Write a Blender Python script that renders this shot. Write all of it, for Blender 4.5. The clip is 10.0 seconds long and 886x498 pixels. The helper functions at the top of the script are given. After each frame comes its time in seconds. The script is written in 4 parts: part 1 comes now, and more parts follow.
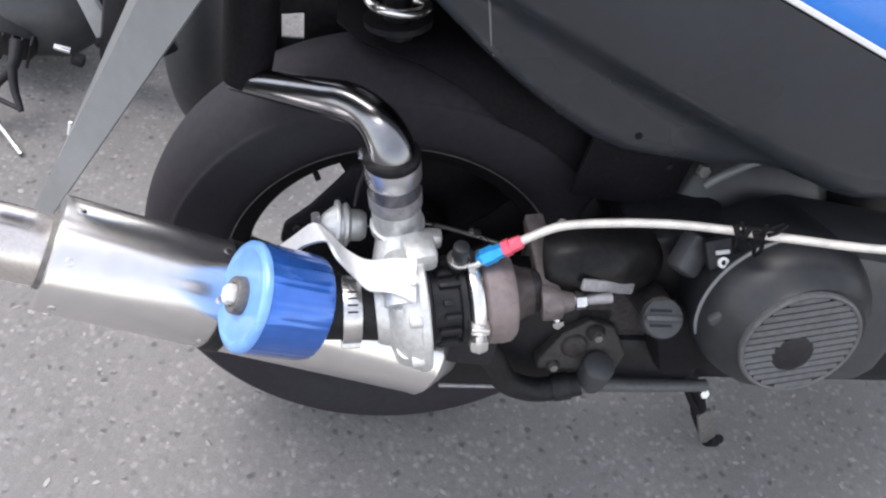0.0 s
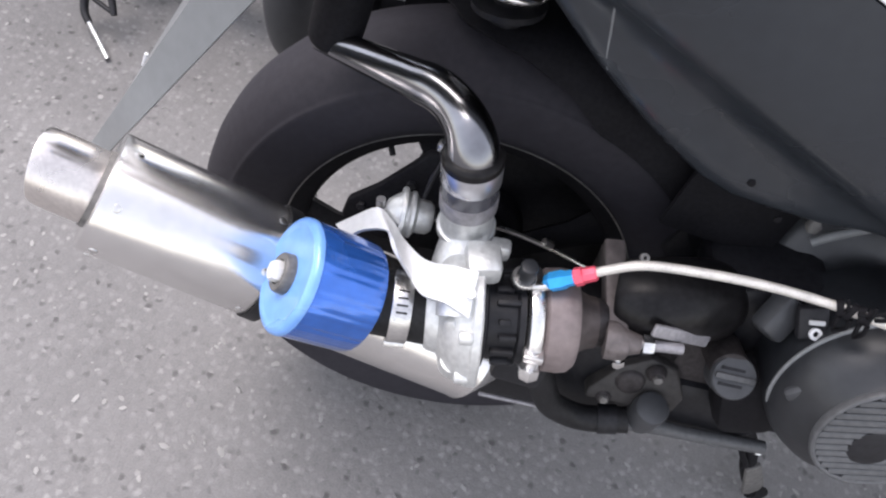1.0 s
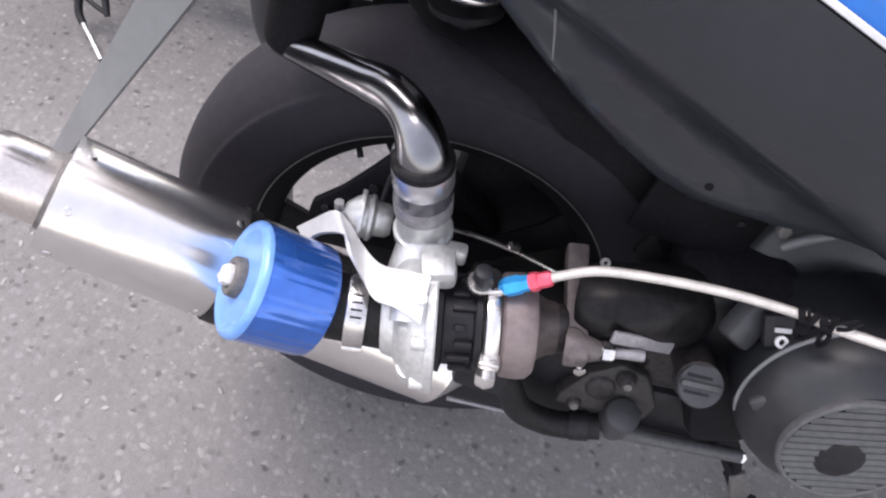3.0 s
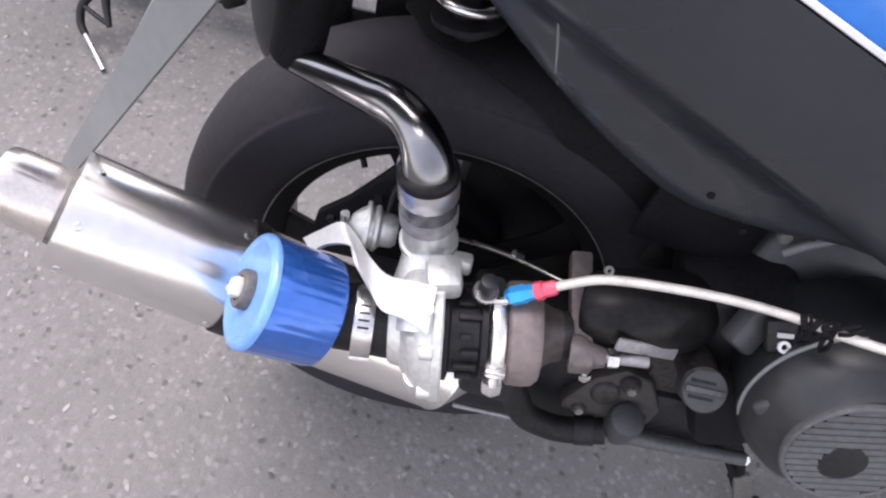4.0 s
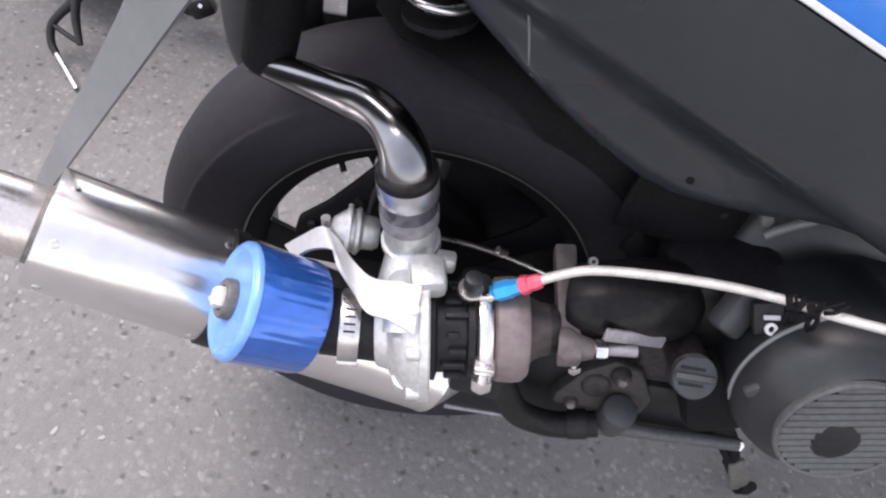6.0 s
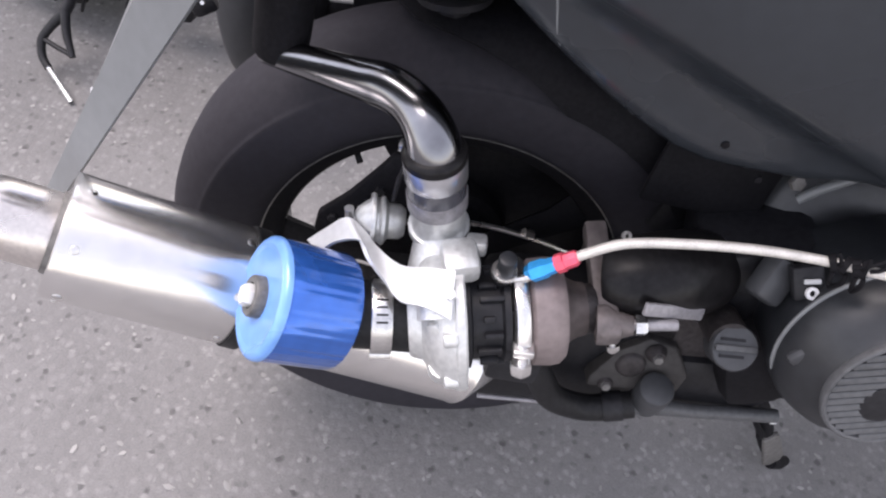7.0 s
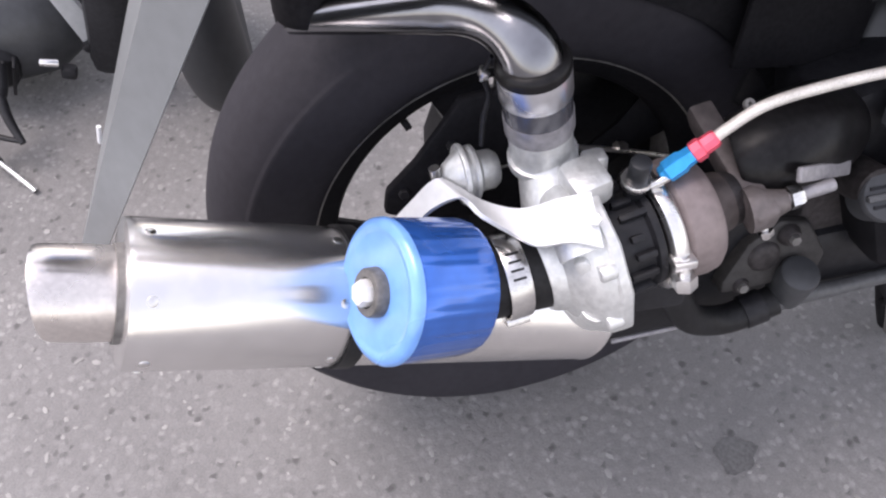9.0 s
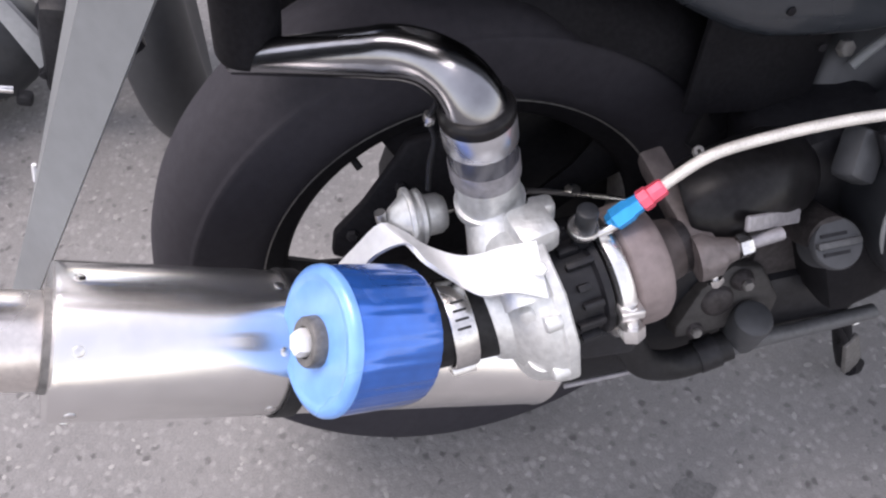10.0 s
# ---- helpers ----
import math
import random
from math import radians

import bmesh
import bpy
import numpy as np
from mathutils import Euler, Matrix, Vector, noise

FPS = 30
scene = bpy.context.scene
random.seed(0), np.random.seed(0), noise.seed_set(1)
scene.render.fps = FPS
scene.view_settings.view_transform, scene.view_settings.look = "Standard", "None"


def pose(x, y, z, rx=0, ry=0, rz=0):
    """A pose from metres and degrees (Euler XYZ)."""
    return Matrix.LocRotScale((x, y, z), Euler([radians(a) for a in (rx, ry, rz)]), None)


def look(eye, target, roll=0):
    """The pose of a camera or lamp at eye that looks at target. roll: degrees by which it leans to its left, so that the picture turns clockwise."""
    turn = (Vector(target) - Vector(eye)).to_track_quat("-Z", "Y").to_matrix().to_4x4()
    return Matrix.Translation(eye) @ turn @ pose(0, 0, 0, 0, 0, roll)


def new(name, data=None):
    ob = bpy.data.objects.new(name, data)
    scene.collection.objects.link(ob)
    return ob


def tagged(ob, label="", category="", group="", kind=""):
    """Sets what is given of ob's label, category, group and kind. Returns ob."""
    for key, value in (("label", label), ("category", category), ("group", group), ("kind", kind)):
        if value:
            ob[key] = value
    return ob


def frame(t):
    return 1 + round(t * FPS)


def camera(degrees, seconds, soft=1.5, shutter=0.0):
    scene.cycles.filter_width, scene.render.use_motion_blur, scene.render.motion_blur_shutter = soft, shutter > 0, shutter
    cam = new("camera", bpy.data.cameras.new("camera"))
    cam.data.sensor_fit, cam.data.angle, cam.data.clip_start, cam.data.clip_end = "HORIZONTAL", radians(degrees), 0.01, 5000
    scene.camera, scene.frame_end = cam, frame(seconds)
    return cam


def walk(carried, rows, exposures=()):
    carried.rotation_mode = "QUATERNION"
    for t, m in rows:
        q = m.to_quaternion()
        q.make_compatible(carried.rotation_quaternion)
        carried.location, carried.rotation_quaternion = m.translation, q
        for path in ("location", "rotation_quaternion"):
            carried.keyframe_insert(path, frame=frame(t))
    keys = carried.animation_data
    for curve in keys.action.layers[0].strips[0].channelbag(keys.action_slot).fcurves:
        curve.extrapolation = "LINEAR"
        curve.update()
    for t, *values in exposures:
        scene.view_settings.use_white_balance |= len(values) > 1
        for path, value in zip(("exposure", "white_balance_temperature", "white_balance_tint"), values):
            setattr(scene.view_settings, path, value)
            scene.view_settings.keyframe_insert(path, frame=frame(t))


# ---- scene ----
cam = camera(57.5, 10.0, soft=2.2)
PATH = [
    (0, -0.0273, -0.6013, 1.0177, 37.356, -7.418, 0.823),
    (0.5, -0.0169, -0.5541, 1.0164, 35.813, -9.683, 7.550),
    (1, -0.0318, -0.5303, 1.0004, 31.913, -9.666, 12.429),
    (1.5, -0.0278, -0.5179, 0.9969, 31.208, -9.081, 13.160),
    (2, -0.0053, -0.5160, 1.0011, 31.233, -8.893, 12.477),
    (2.5, 0.0207, -0.5117, 1.0016, 31.400, -8.633, 13.520),
    (4, 0.0122, -0.5092, 1.0131, 31.747, -7.970, 12.989),
    (4.5, 0.0137, -0.5086, 1.0168, 31.784, -7.598, 11.847),
    (5, 0.0163, -0.5057, 1.0115, 32.049, -7.607, 11.690),
    (6.5, 0.0162, -0.5153, 1.0036, 32.616, -7.068, 9.346),
    (7, -0.0097, -0.5175, 0.9835, 33.064, -5.811, 6.703),
    (7.5, -0.0687, -0.5045, 0.9372, 35.467, 0.262, -4.312),
    (8, -0.1365, -0.5145, 0.8906, 34.336, 1.992, -8.678),
    (8.5, -0.1331, -0.5039, 0.8848, 33.734, 1.591, -8.745),
    (9, -0.1160, -0.5003, 0.8857, 34.231, 1.367, -9.335),
    (9.5, -0.1051, -0.4943, 0.8844, 35.610, 0.623, -9.970),
    (10, -0.0929, -0.4842, 0.8844, 35.836, -0.354, -9.889),
]
EXPOSURE = 1.24
ROWS = [(t, pose(x, y, z, rx, ry, rz)) for t, x, y, z, rx, ry, rz in PATH]
ROWS.insert(11, (7.3, look((-0.034, -0.503, 0.965), (0.016, 0.666, -0.658), 3.1)))
walk(cam, ROWS, [(0, EXPOSURE, 6480, 14), (0.5, EXPOSURE, 6480, 14), (1.3, EXPOSURE, 6560, 18), (4, EXPOSURE, 6600, 20), (10, EXPOSURE, 6600, 20)])

# ---- sky and sun: bright overcast ----
SUN_UP, SUN_ROUND = radians(62), radians(302)
world = bpy.data.worlds.new("sky")
scene.world = world
world.use_nodes = True
wn = world.node_tree.nodes
wl = world.node_tree.links
sky = wn.new("ShaderNodeTexSky")
sky.sky_type, sky.sun_disc, sky.sun_elevation, sky.sun_rotation = "NISHITA", False, SUN_UP, SUN_ROUND
sky.air_density, sky.dust_density, sky.ozone_density = 1.6, 1.0, 1.0
cloud = wn.new("ShaderNodeHueSaturation")
cloud.inputs["Saturation"].default_value = 0.35
wl.new(sky.outputs[0], cloud.inputs["Color"])
wl.new(cloud.outputs[0], wn["Background"].inputs[0])
wn["Background"].inputs[1].default_value = 0.15
sun = new("sun", bpy.data.lights.new("sun", "SUN"))
sun.data.energy, sun.data.angle, sun.data.color = 1.45, radians(40), (1.0, 0.94, 0.88)
toward = Vector((math.sin(SUN_ROUND) * math.cos(SUN_UP), math.cos(SUN_ROUND) * math.cos(SUN_UP), math.sin(SUN_UP)))
sun.matrix_world = look(toward * 10, (0, 0, 0))

# ---- materials ----
def material(name, base, rough=0.5, metal=0.0, vary=0.15, scale=60.0, bump=0.0, bump_scale=400.0, second=None, spots=0.0, coat=0.0, rough_vary=0.1, spec=0.5):
    """A principled surface: base colour mottled at two scales, rough patches and fine relief."""
    m = bpy.data.materials.new(name)
    m.use_nodes = True
    n, l = m.node_tree.nodes, m.node_tree.links
    p = n["Principled BSDF"]
    p.inputs["Metallic"].default_value = metal
    p.inputs["Specular IOR Level"].default_value = spec
    p.inputs["Coat Weight"].default_value = coat
    p.inputs["Coat Roughness"].default_value = 0.05
    co = n.new("ShaderNodeTexCoord")
    big = n.new("ShaderNodeTexNoise")
    big.inputs["Scale"].default_value, big.inputs["Detail"].default_value = scale * 0.2, 4
    fine = n.new("ShaderNodeTexNoise")
    fine.inputs["Scale"].default_value, fine.inputs["Detail"].default_value = scale * 3, 6
    for t in (big, fine):
        l.new(co.outputs["Object"], t.inputs["Vector"])
    add = n.new("ShaderNodeMath")
    add.operation = "ADD"
    l.new(big.outputs["Fac"], add.inputs[0])
    l.new(fine.outputs["Fac"], add.inputs[1])
    ramp = n.new("ShaderNodeMapRange")
    ramp.inputs[1].default_value, ramp.inputs[2].default_value = 0.7, 1.3
    l.new(add.outputs[0], ramp.inputs[0])
    mix = n.new("ShaderNodeMix")
    mix.data_type = "RGBA"
    other = second or tuple(c * (1 + vary * 2) + vary * 0.02 for c in base)
    mix.inputs["A"].default_value = (*(c * (1 - vary) for c in base), 1)
    mix.inputs["B"].default_value = (*other, 1)
    l.new(ramp.outputs[0], mix.inputs["Factor"])
    l.new(mix.outputs["Result"], p.inputs["Base Color"])
    rr = n.new("ShaderNodeMapRange")
    rr.inputs[1].default_value, rr.inputs[2].default_value = 0.3, 0.7
    rr.inputs[3].default_value, rr.inputs[4].default_value = max(0.02, rough - rough_vary), min(1, rough + rough_vary)
    l.new(big.outputs["Fac"], rr.inputs[0])
    l.new(rr.outputs[0], p.inputs["Roughness"])
    if bump:
        b = n.new("ShaderNodeTexNoise")
        b.inputs["Scale"].default_value, b.inputs["Detail"].default_value = bump_scale, 4
        l.new(co.outputs["Object"], b.inputs["Vector"])
        bp = n.new("ShaderNodeBump")
        bp.inputs["Strength"].default_value, bp.inputs["Distance"].default_value = bump, 0.001
        l.new(b.outputs["Fac"], bp.inputs["Height"])
        l.new(bp.outputs["Normal"], p.inputs["Normal"])
    return m


def asphalt_material():
    """Worn asphalt: pale and dark chips of stone in a grey binder, with stains."""
    m = bpy.data.materials.new("asphalt")
    m.use_nodes = True
    n, l = m.node_tree.nodes, m.node_tree.links
    p = n["Principled BSDF"]
    p.inputs["Roughness"].default_value = 0.85
    co = n.new("ShaderNodeTexCoord")
    warp = n.new("ShaderNodeTexNoise")
    warp.inputs["Scale"].default_value = 90
    l.new(co.outputs["Object"], warp.inputs["Vector"])
    push = n.new("ShaderNodeVectorMath")
    push.operation = "MULTIPLY_ADD"
    push.inputs[1].default_value = (0.008, 0.008, 0.008)
    l.new(warp.outputs["Color"], push.inputs[0])
    l.new(co.outputs["Object"], push.inputs[2])
    chips = n.new("ShaderNodeTexVoronoi")
    chips.inputs["Scale"].default_value = 118
    l.new(push.outputs[0], chips.inputs["Vector"])
    tone = n.new("ShaderNodeSeparateColor")
    l.new(chips.outputs["Color"], tone.inputs[0])
    stone = n.new("ShaderNodeValToRGB")
    stone.color_ramp.interpolation = "LINEAR"
    e = stone.color_ramp.elements
    e[0].position, e[0].color = 0.0, (0.085, 0.083, 0.082, 1)
    e[1].position, e[1].color = 1.0, (0.262, 0.257, 0.251, 1)
    for at, c in ((0.06, 0.142), (0.14, 0.168), (0.55, 0.187), (0.76, 0.203), (0.90, 0.226)):
        k = stone.color_ramp.elements.new(at)
        k.color = (c, c * 0.975, c * 0.964, 1)
    l.new(tone.outputs[0], stone.inputs[0])
    size = n.new("ShaderNodeMapRange")
    size.inputs[1].default_value, size.inputs[2].default_value = 0.25, 0.75
    l.new(chips.outputs["Distance"], size.inputs[0])
    stain = n.new("ShaderNodeTexNoise")
    stain.inputs["Scale"].default_value, stain.inputs["Detail"].default_value = 3.5, 5
    l.new(co.outputs["Object"], stain.inputs["Vector"])
    fine = n.new("ShaderNodeTexNoise")
    fine.inputs["Scale"].default_value, fine.inputs["Detail"].default_value = 420, 5
    l.new(co.outputs["Object"], fine.inputs["Vector"])
    lay = n.new("ShaderNodeMix")
    lay.data_type = "RGBA"
    lay.inputs["B"].default_value = (0.178, 0.1725, 0.171, 1)
    l.new(size.outputs[0], lay.inputs["Factor"])
    l.new(stone.outputs[0], lay.inputs["A"])
    wide = n.new("ShaderNodeMapRange")
    wide.inputs[1].default_value, wide.inputs[2].default_value, wide.inputs[3].default_value, wide.inputs[4].default_value = 0.3, 0.7, 0.88, 1.12
    l.new(stain.outputs["Fac"], wide.inputs[0])
    grit = n.new("ShaderNodeMapRange")
    grit.inputs[1].default_value, grit.inputs[2].default_value, grit.inputs[3].default_value, grit.inputs[4].default_value = 0.3, 0.7, 0.88, 1.12
    l.new(fine.outputs["Fac"], grit.inputs[0])
    both = n.new("ShaderNodeMath")
    both.operation = "MULTIPLY"
    l.new(wide.outputs[0], both.inputs[0])
    l.new(grit.outputs[0], both.inputs[1])
    out = n.new("ShaderNodeMix")
    out.data_type, out.blend_type = "RGBA", "MULTIPLY"
    out.inputs["Factor"].default_value = 1
    l.new(lay.outputs["Result"], out.inputs["A"])
    l.new(both.outputs[0], out.inputs["B"])
    l.new(out.outputs["Result"], p.inputs["Base Color"])
    bp = n.new("ShaderNodeBump")
    bp.inputs["Strength"].default_value, bp.inputs["Distance"].default_value = 0.6, 0.0015
    hs = n.new("ShaderNodeMath")
    hs.operation = "SUBTRACT"
    l.new(fine.outputs["Fac"], hs.inputs[0])
    l.new(chips.outputs["Distance"], hs.inputs[1])
    l.new(hs.outputs[0], bp.inputs["Height"])
    l.new(bp.outputs["Normal"], p.inputs["Normal"])
    return m


ASPHALT = asphalt_material()
STONE = material("pale_stone", (0.25, 0.244, 0.236), 0.75, vary=0.2, scale=200)
each = STONE.node_tree.nodes.new("ShaderNodeNewGeometry")
spread = STONE.node_tree.nodes.new("ShaderNodeValToRGB")
spread.color_ramp.elements[0].color, spread.color_ramp.elements[1].color = (0.200, 0.196, 0.191, 1), (0.295, 0.289, 0.280, 1)
STONE.node_tree.links.new(each.outputs["Random Per Island"], spread.inputs[0])
STONE.node_tree.links.new(spread.outputs[0], STONE.node_tree.nodes["Principled BSDF"].inputs["Base Color"])
OIL = material("oil_stain", (0.088, 0.086, 0.086), 0.7, vary=0.3, scale=80)
GREY = material("grey_painted_plastic", (0.0225, 0.0264, 0.032), 0.30, vary=0.06, scale=30, bump=0.03, coat=0.2)
SILVER = material("silver_grey_plastic", (0.165, 0.173, 0.178), 0.36, vary=0.06, scale=30, bump=0.03)
BLACK = material("black_plastic", (0.009, 0.009, 0.011), 0.45, vary=0.3, scale=60, bump=0.15, spec=0.3)
GLOSS_BLACK = material("black_enamel", (0.0055, 0.005, 0.0055), 0.36, vary=0.3, scale=60, bump=0.04, spec=0.22)
TYRE = material("tyre_rubber", (0.0285, 0.027, 0.0325), 0.72, vary=0.10, scale=40, bump=0.2, bump_scale=700, spec=0.16)
HOSE = material("black_rubber", (0.009, 0.009, 0.010), 0.5, vary=0.3, scale=80, bump=0.1, spec=0.25)
CHROME = material("polished_steel", (0.76, 0.745, 0.735), 0.225, 0.95, vary=0.04, scale=25, bump=0.02, bump_scale=60, rough_vary=0.05, coat=0.6)
BRUSHED = material("polished_muffler_steel", (0.75, 0.735, 0.725), 0.21, 0.95, vary=0.04, scale=25, bump=0.02, bump_scale=60, rough_vary=0.05)
SHROUD = material("dark_grey_moulding", (0.0135, 0.0148, 0.0175), 0.38, vary=0.15, scale=40, bump=0.1)
AIRBOX = material("grey_moulding", (0.039, 0.041, 0.045), 0.4, vary=0.12, scale=40, bump=0.1)
MUDGUARD = material("dark_grey_mudguard", (0.030, 0.031, 0.034), 0.5, vary=0.08, scale=30, bump=0.03, spec=0.3)
GRILLE = material("dusty_grey_plastic", (0.072, 0.074, 0.078), 0.5, vary=0.2, scale=60, bump=0.2)
BLACK_CHROME = material("dark_chrome", (0.225, 0.228, 0.242), 0.20, 1.0, vary=0.1, scale=25, rough_vary=0.03)
WELL = material("dusty_rim_paint", (0.20, 0.195, 0.19), 0.6, vary=0.3, scale=60, bump=0.2)
SATIN = material("satin_steel", (0.56, 0.56, 0.58), 0.33, 0.85, vary=0.06, scale=60, bump=0.03)
OUTLET = material("warm_outlet_steel", (0.70, 0.655, 0.625), 0.32, 0.95, vary=0.08, scale=90)
CLAMP = material("bright_clamp_steel", (0.80, 0.79, 0.78), 0.32, 1.0, vary=0.08, scale=90)
SOOT = material("matt_black_rubber", (0.0075, 0.0072, 0.0088), 0.7, vary=0.2, scale=80, bump=0.05, spec=0.12)
# worn metal of stud, ring and rod; also the manifold's painted highlight
WORN_AND_GLINT = material("worn_metal_and_glint", (0.25, 0.242, 0.254), 0.4, 0.3, vary=0.2, scale=60)
BURNT = material("burnt_iron", (0.060, 0.049, 0.047), 0.55, 0.3, vary=0.25, scale=40, bump=0.25)
STEEL = material("brushed_steel", (0.62, 0.61, 0.60), 0.26, 1.0, vary=0.1, scale=90, bump=0.06)
ALLOY = material("cast_aluminium", (0.60, 0.605, 0.595), 0.42, 0.6, vary=0.12, scale=70, bump=0.35, bump_scale=350)
ALLOY_SHEET = material("aluminium_sheet", (0.74, 0.74, 0.735), 0.42, 0.3, vary=0.05, scale=50, bump=0.05)
OILY_ALLOY = material("oily_engine_alloy", (0.027, 0.025, 0.0245), 0.6, 0.1, vary=0.3, scale=60, bump=0.35)
DULL_ALLOY = material("dull_engine_alloy", (0.13, 0.125, 0.12), 0.55, 0.3, vary=0.3, scale=60, bump=0.4)
IRON = material("heat_browned_iron", (0.21, 0.17, 0.165), 0.55, 0.4, vary=0.15, scale=40, bump=0.2, second=(0.27, 0.225, 0.22))
MID_IRON = material("brown_manifold_iron", (0.120, 0.104, 0.102), 0.5, 0.4, vary=0.25, scale=40, bump=0.3)
DARK_IRON = material("dark_cast_iron", (0.034, 0.030, 0.031), 0.55, 0.5, vary=0.4, scale=60, bump=0.5)
BLUE_PAINT = material("blue_paint", (0.008, 0.17, 0.60), 0.3, vary=0.06, scale=30, coat=0.5)
PALE_TRIM = material("pale_grey_trim", (0.42, 0.43, 0.44), 0.4, vary=0.08, scale=30)
WHITE_TRIM = material("white_trim", (0.75, 0.75, 0.76), 0.35, vary=0.05)
FILTER_BLUE = material("blue_filter_sleeve", (0.030, 0.145, 0.56), 0.24, 0.6, vary=0.08, scale=30, bump=0.02, coat=1.0)


def drawn_out(m, along, amount):
    """Polished round and round: reflections draw out along the axis."""
    v = m.node_tree.nodes.new("ShaderNodeCombineXYZ")
    for k in range(3):
        v.inputs[k].default_value = along[k]
    p = m.node_tree.nodes["Principled BSDF"]
    m.node_tree.links.new(v.outputs[0], p.inputs["Tangent"])
    p.inputs["Anisotropic"].default_value = amount


drawn_out(BRUSHED, (0.893, 0.092, -0.439), 0.93)
drawn_out(FILTER_BLUE, (0.849, 0.221, -0.480), 0.9)
FILTER_CAP = material("pale_blue_filter_cap", (0.155, 0.345, 0.75), 0.30, 0.1, vary=0.1, scale=30, coat=0.4)
BLUE_ANO = material("blue_anodised_nut", (0.03, 0.35, 0.78), 0.25, 0.4, vary=0.1)
RED_ANO = material("red_anodised_nut", (0.85, 0.11, 0.17), 0.25, 0.4, vary=0.1)
BRAID = material("braided_steel", (0.68, 0.65, 0.60), 0.40, 0.5, vary=0.14, scale=300, bump=0.8, bump_scale=900)
RUBBER_GREY = material("grey_silicone", (0.062, 0.062, 0.072), 0.25, vary=0.1, coat=0.3)


# ---- shapes ----
BASES = {}


def axes(u):
    u = Vector(u).normalized()
    a = u.cross(Vector((0, 0, 1)) if abs(u.z) < 0.9 else Vector((1, 0, 0))).normalized()
    return u, a, a.cross(u)


def lathe(profile, o, u, seg=40, bm=None, start=0.0, loop=False):
    """Turns (distance along u, radius) round the axis through o."""
    bm = bm or bmesh.new()
    o = Vector(o)
    u, a, b = axes(u)
    rings = []
    for s, r in profile:
        if r < 1e-6:
            rings.append([bm.verts.new(o + u * s)])
        else:
            rings.append([bm.verts.new(o + u * s + (a * math.cos(t) + b * math.sin(t)) * r) for t in (start + 2 * math.pi * k / seg for k in range(seg))])
    pairs = list(zip(rings, rings[1:])) + ([(rings[-1], rings[0])] if loop else [])
    for p, q in pairs:
        for k in range(seg):
            j = (k + 1) % seg
            vs = [p[k % len(p)], p[j % len(p)], q[j % len(q)], q[k % len(q)]]
            vs = list(dict.fromkeys(vs))
            if len(vs) > 2:
                bm.faces.new(vs)
    return bm


def rod(o, u, length, r, bevel=0.001, seg=24, bm=None):
    """A solid cylinder with rounded ends."""
    return lathe([(0, 0), (0, r - bevel), (bevel * 0.3, r - bevel * 0.3), (bevel, r), (length - bevel, r), (length - bevel * 0.3, r - bevel * 0.3), (length, r - bevel), (length, 0)], o, u, seg, bm)


def spline(points, steps=8):
    """A smooth curve through the points (Catmull-Rom)."""
    p = [Vector(q) for q in points]
    p = [2 * p[0] - p[1], *p, 2 * p[-1] - p[-2]]
    out = []
    for i in range(1, len(p) - 2):
        a, b, c, d = p[i - 1 : i + 3]
        for k in range(steps):
            t = k / steps
            out.append(0.5 * (2 * b + (c - a) * t + (2 * a - 5 * b + 4 * c - d) * t * t + (3 * b - a - 3 * c + d) * t ** 3))
    return out + [p[-2]]


def tube(points, r, seg=16, steps=8, bm=None, smooth=True, caps=True):
    """A tube along points; r is a number or one radius for each point."""
    bm = bm or bmesh.new()
    line = spline(points, steps) if smooth else [Vector(q) for q in points]
    n = len(line)
    radii = [r] * n if not isinstance(r, (list, tuple)) else [float(np.interp(i / (n - 1), np.linspace(0, 1, len(r)), r)) for i in range(n)]
    side = None
    rings = []
    for i, q in enumerate(line):
        t = (line[min(i + 1, n - 1)] - line[max(i - 1, 0)]).normalized()
        side = axes(t)[1] if side is None else (side - t * side.dot(t)).normalized()
        up = t.cross(side)
        rings.append([bm.verts.new(q + (side * math.cos(w) + up * math.sin(w)) * radii[i]) for w in (2 * math.pi * k / seg for k in range(seg))])
    for p, q in zip(rings, rings[1:]):
        for k in range(seg):
            bm.faces.new((p[k], p[(k + 1) % seg], q[(k + 1) % seg], q[k]))
    if caps:
        bm.faces.new(rings[0])
        bm.faces.new(rings[-1])
    return bm


def block(centre, size, turn=(0, 0, 0), bevel=0.002, bm=None, along=None):
    """A box with bevelled edges."""
    bm = bm or bmesh.new()
    m = Matrix.Translation(centre) @ (along if along else Euler([radians(v) for v in turn]).to_matrix().to_4x4()) @ Matrix.Diagonal((*size, 1))
    made = bmesh.ops.create_cube(bm, size=1, matrix=m)["verts"]
    if bevel:
        edges = list({e for v in made for e in v.link_edges})
        bmesh.ops.bevel(bm, geom=edges, offset=bevel, segments=2, profile=0.5, affect="EDGES", clamp_overlap=True)
    return bm


def frame_of(u, up=(0, 0, 1)):
    """A turn whose x is u and whose z is near up."""
    x = Vector(u).normalized()
    y = Vector(up).cross(x).normalized()
    z = x.cross(y)
    return Matrix((x, y, z)).transposed().to_4x4()


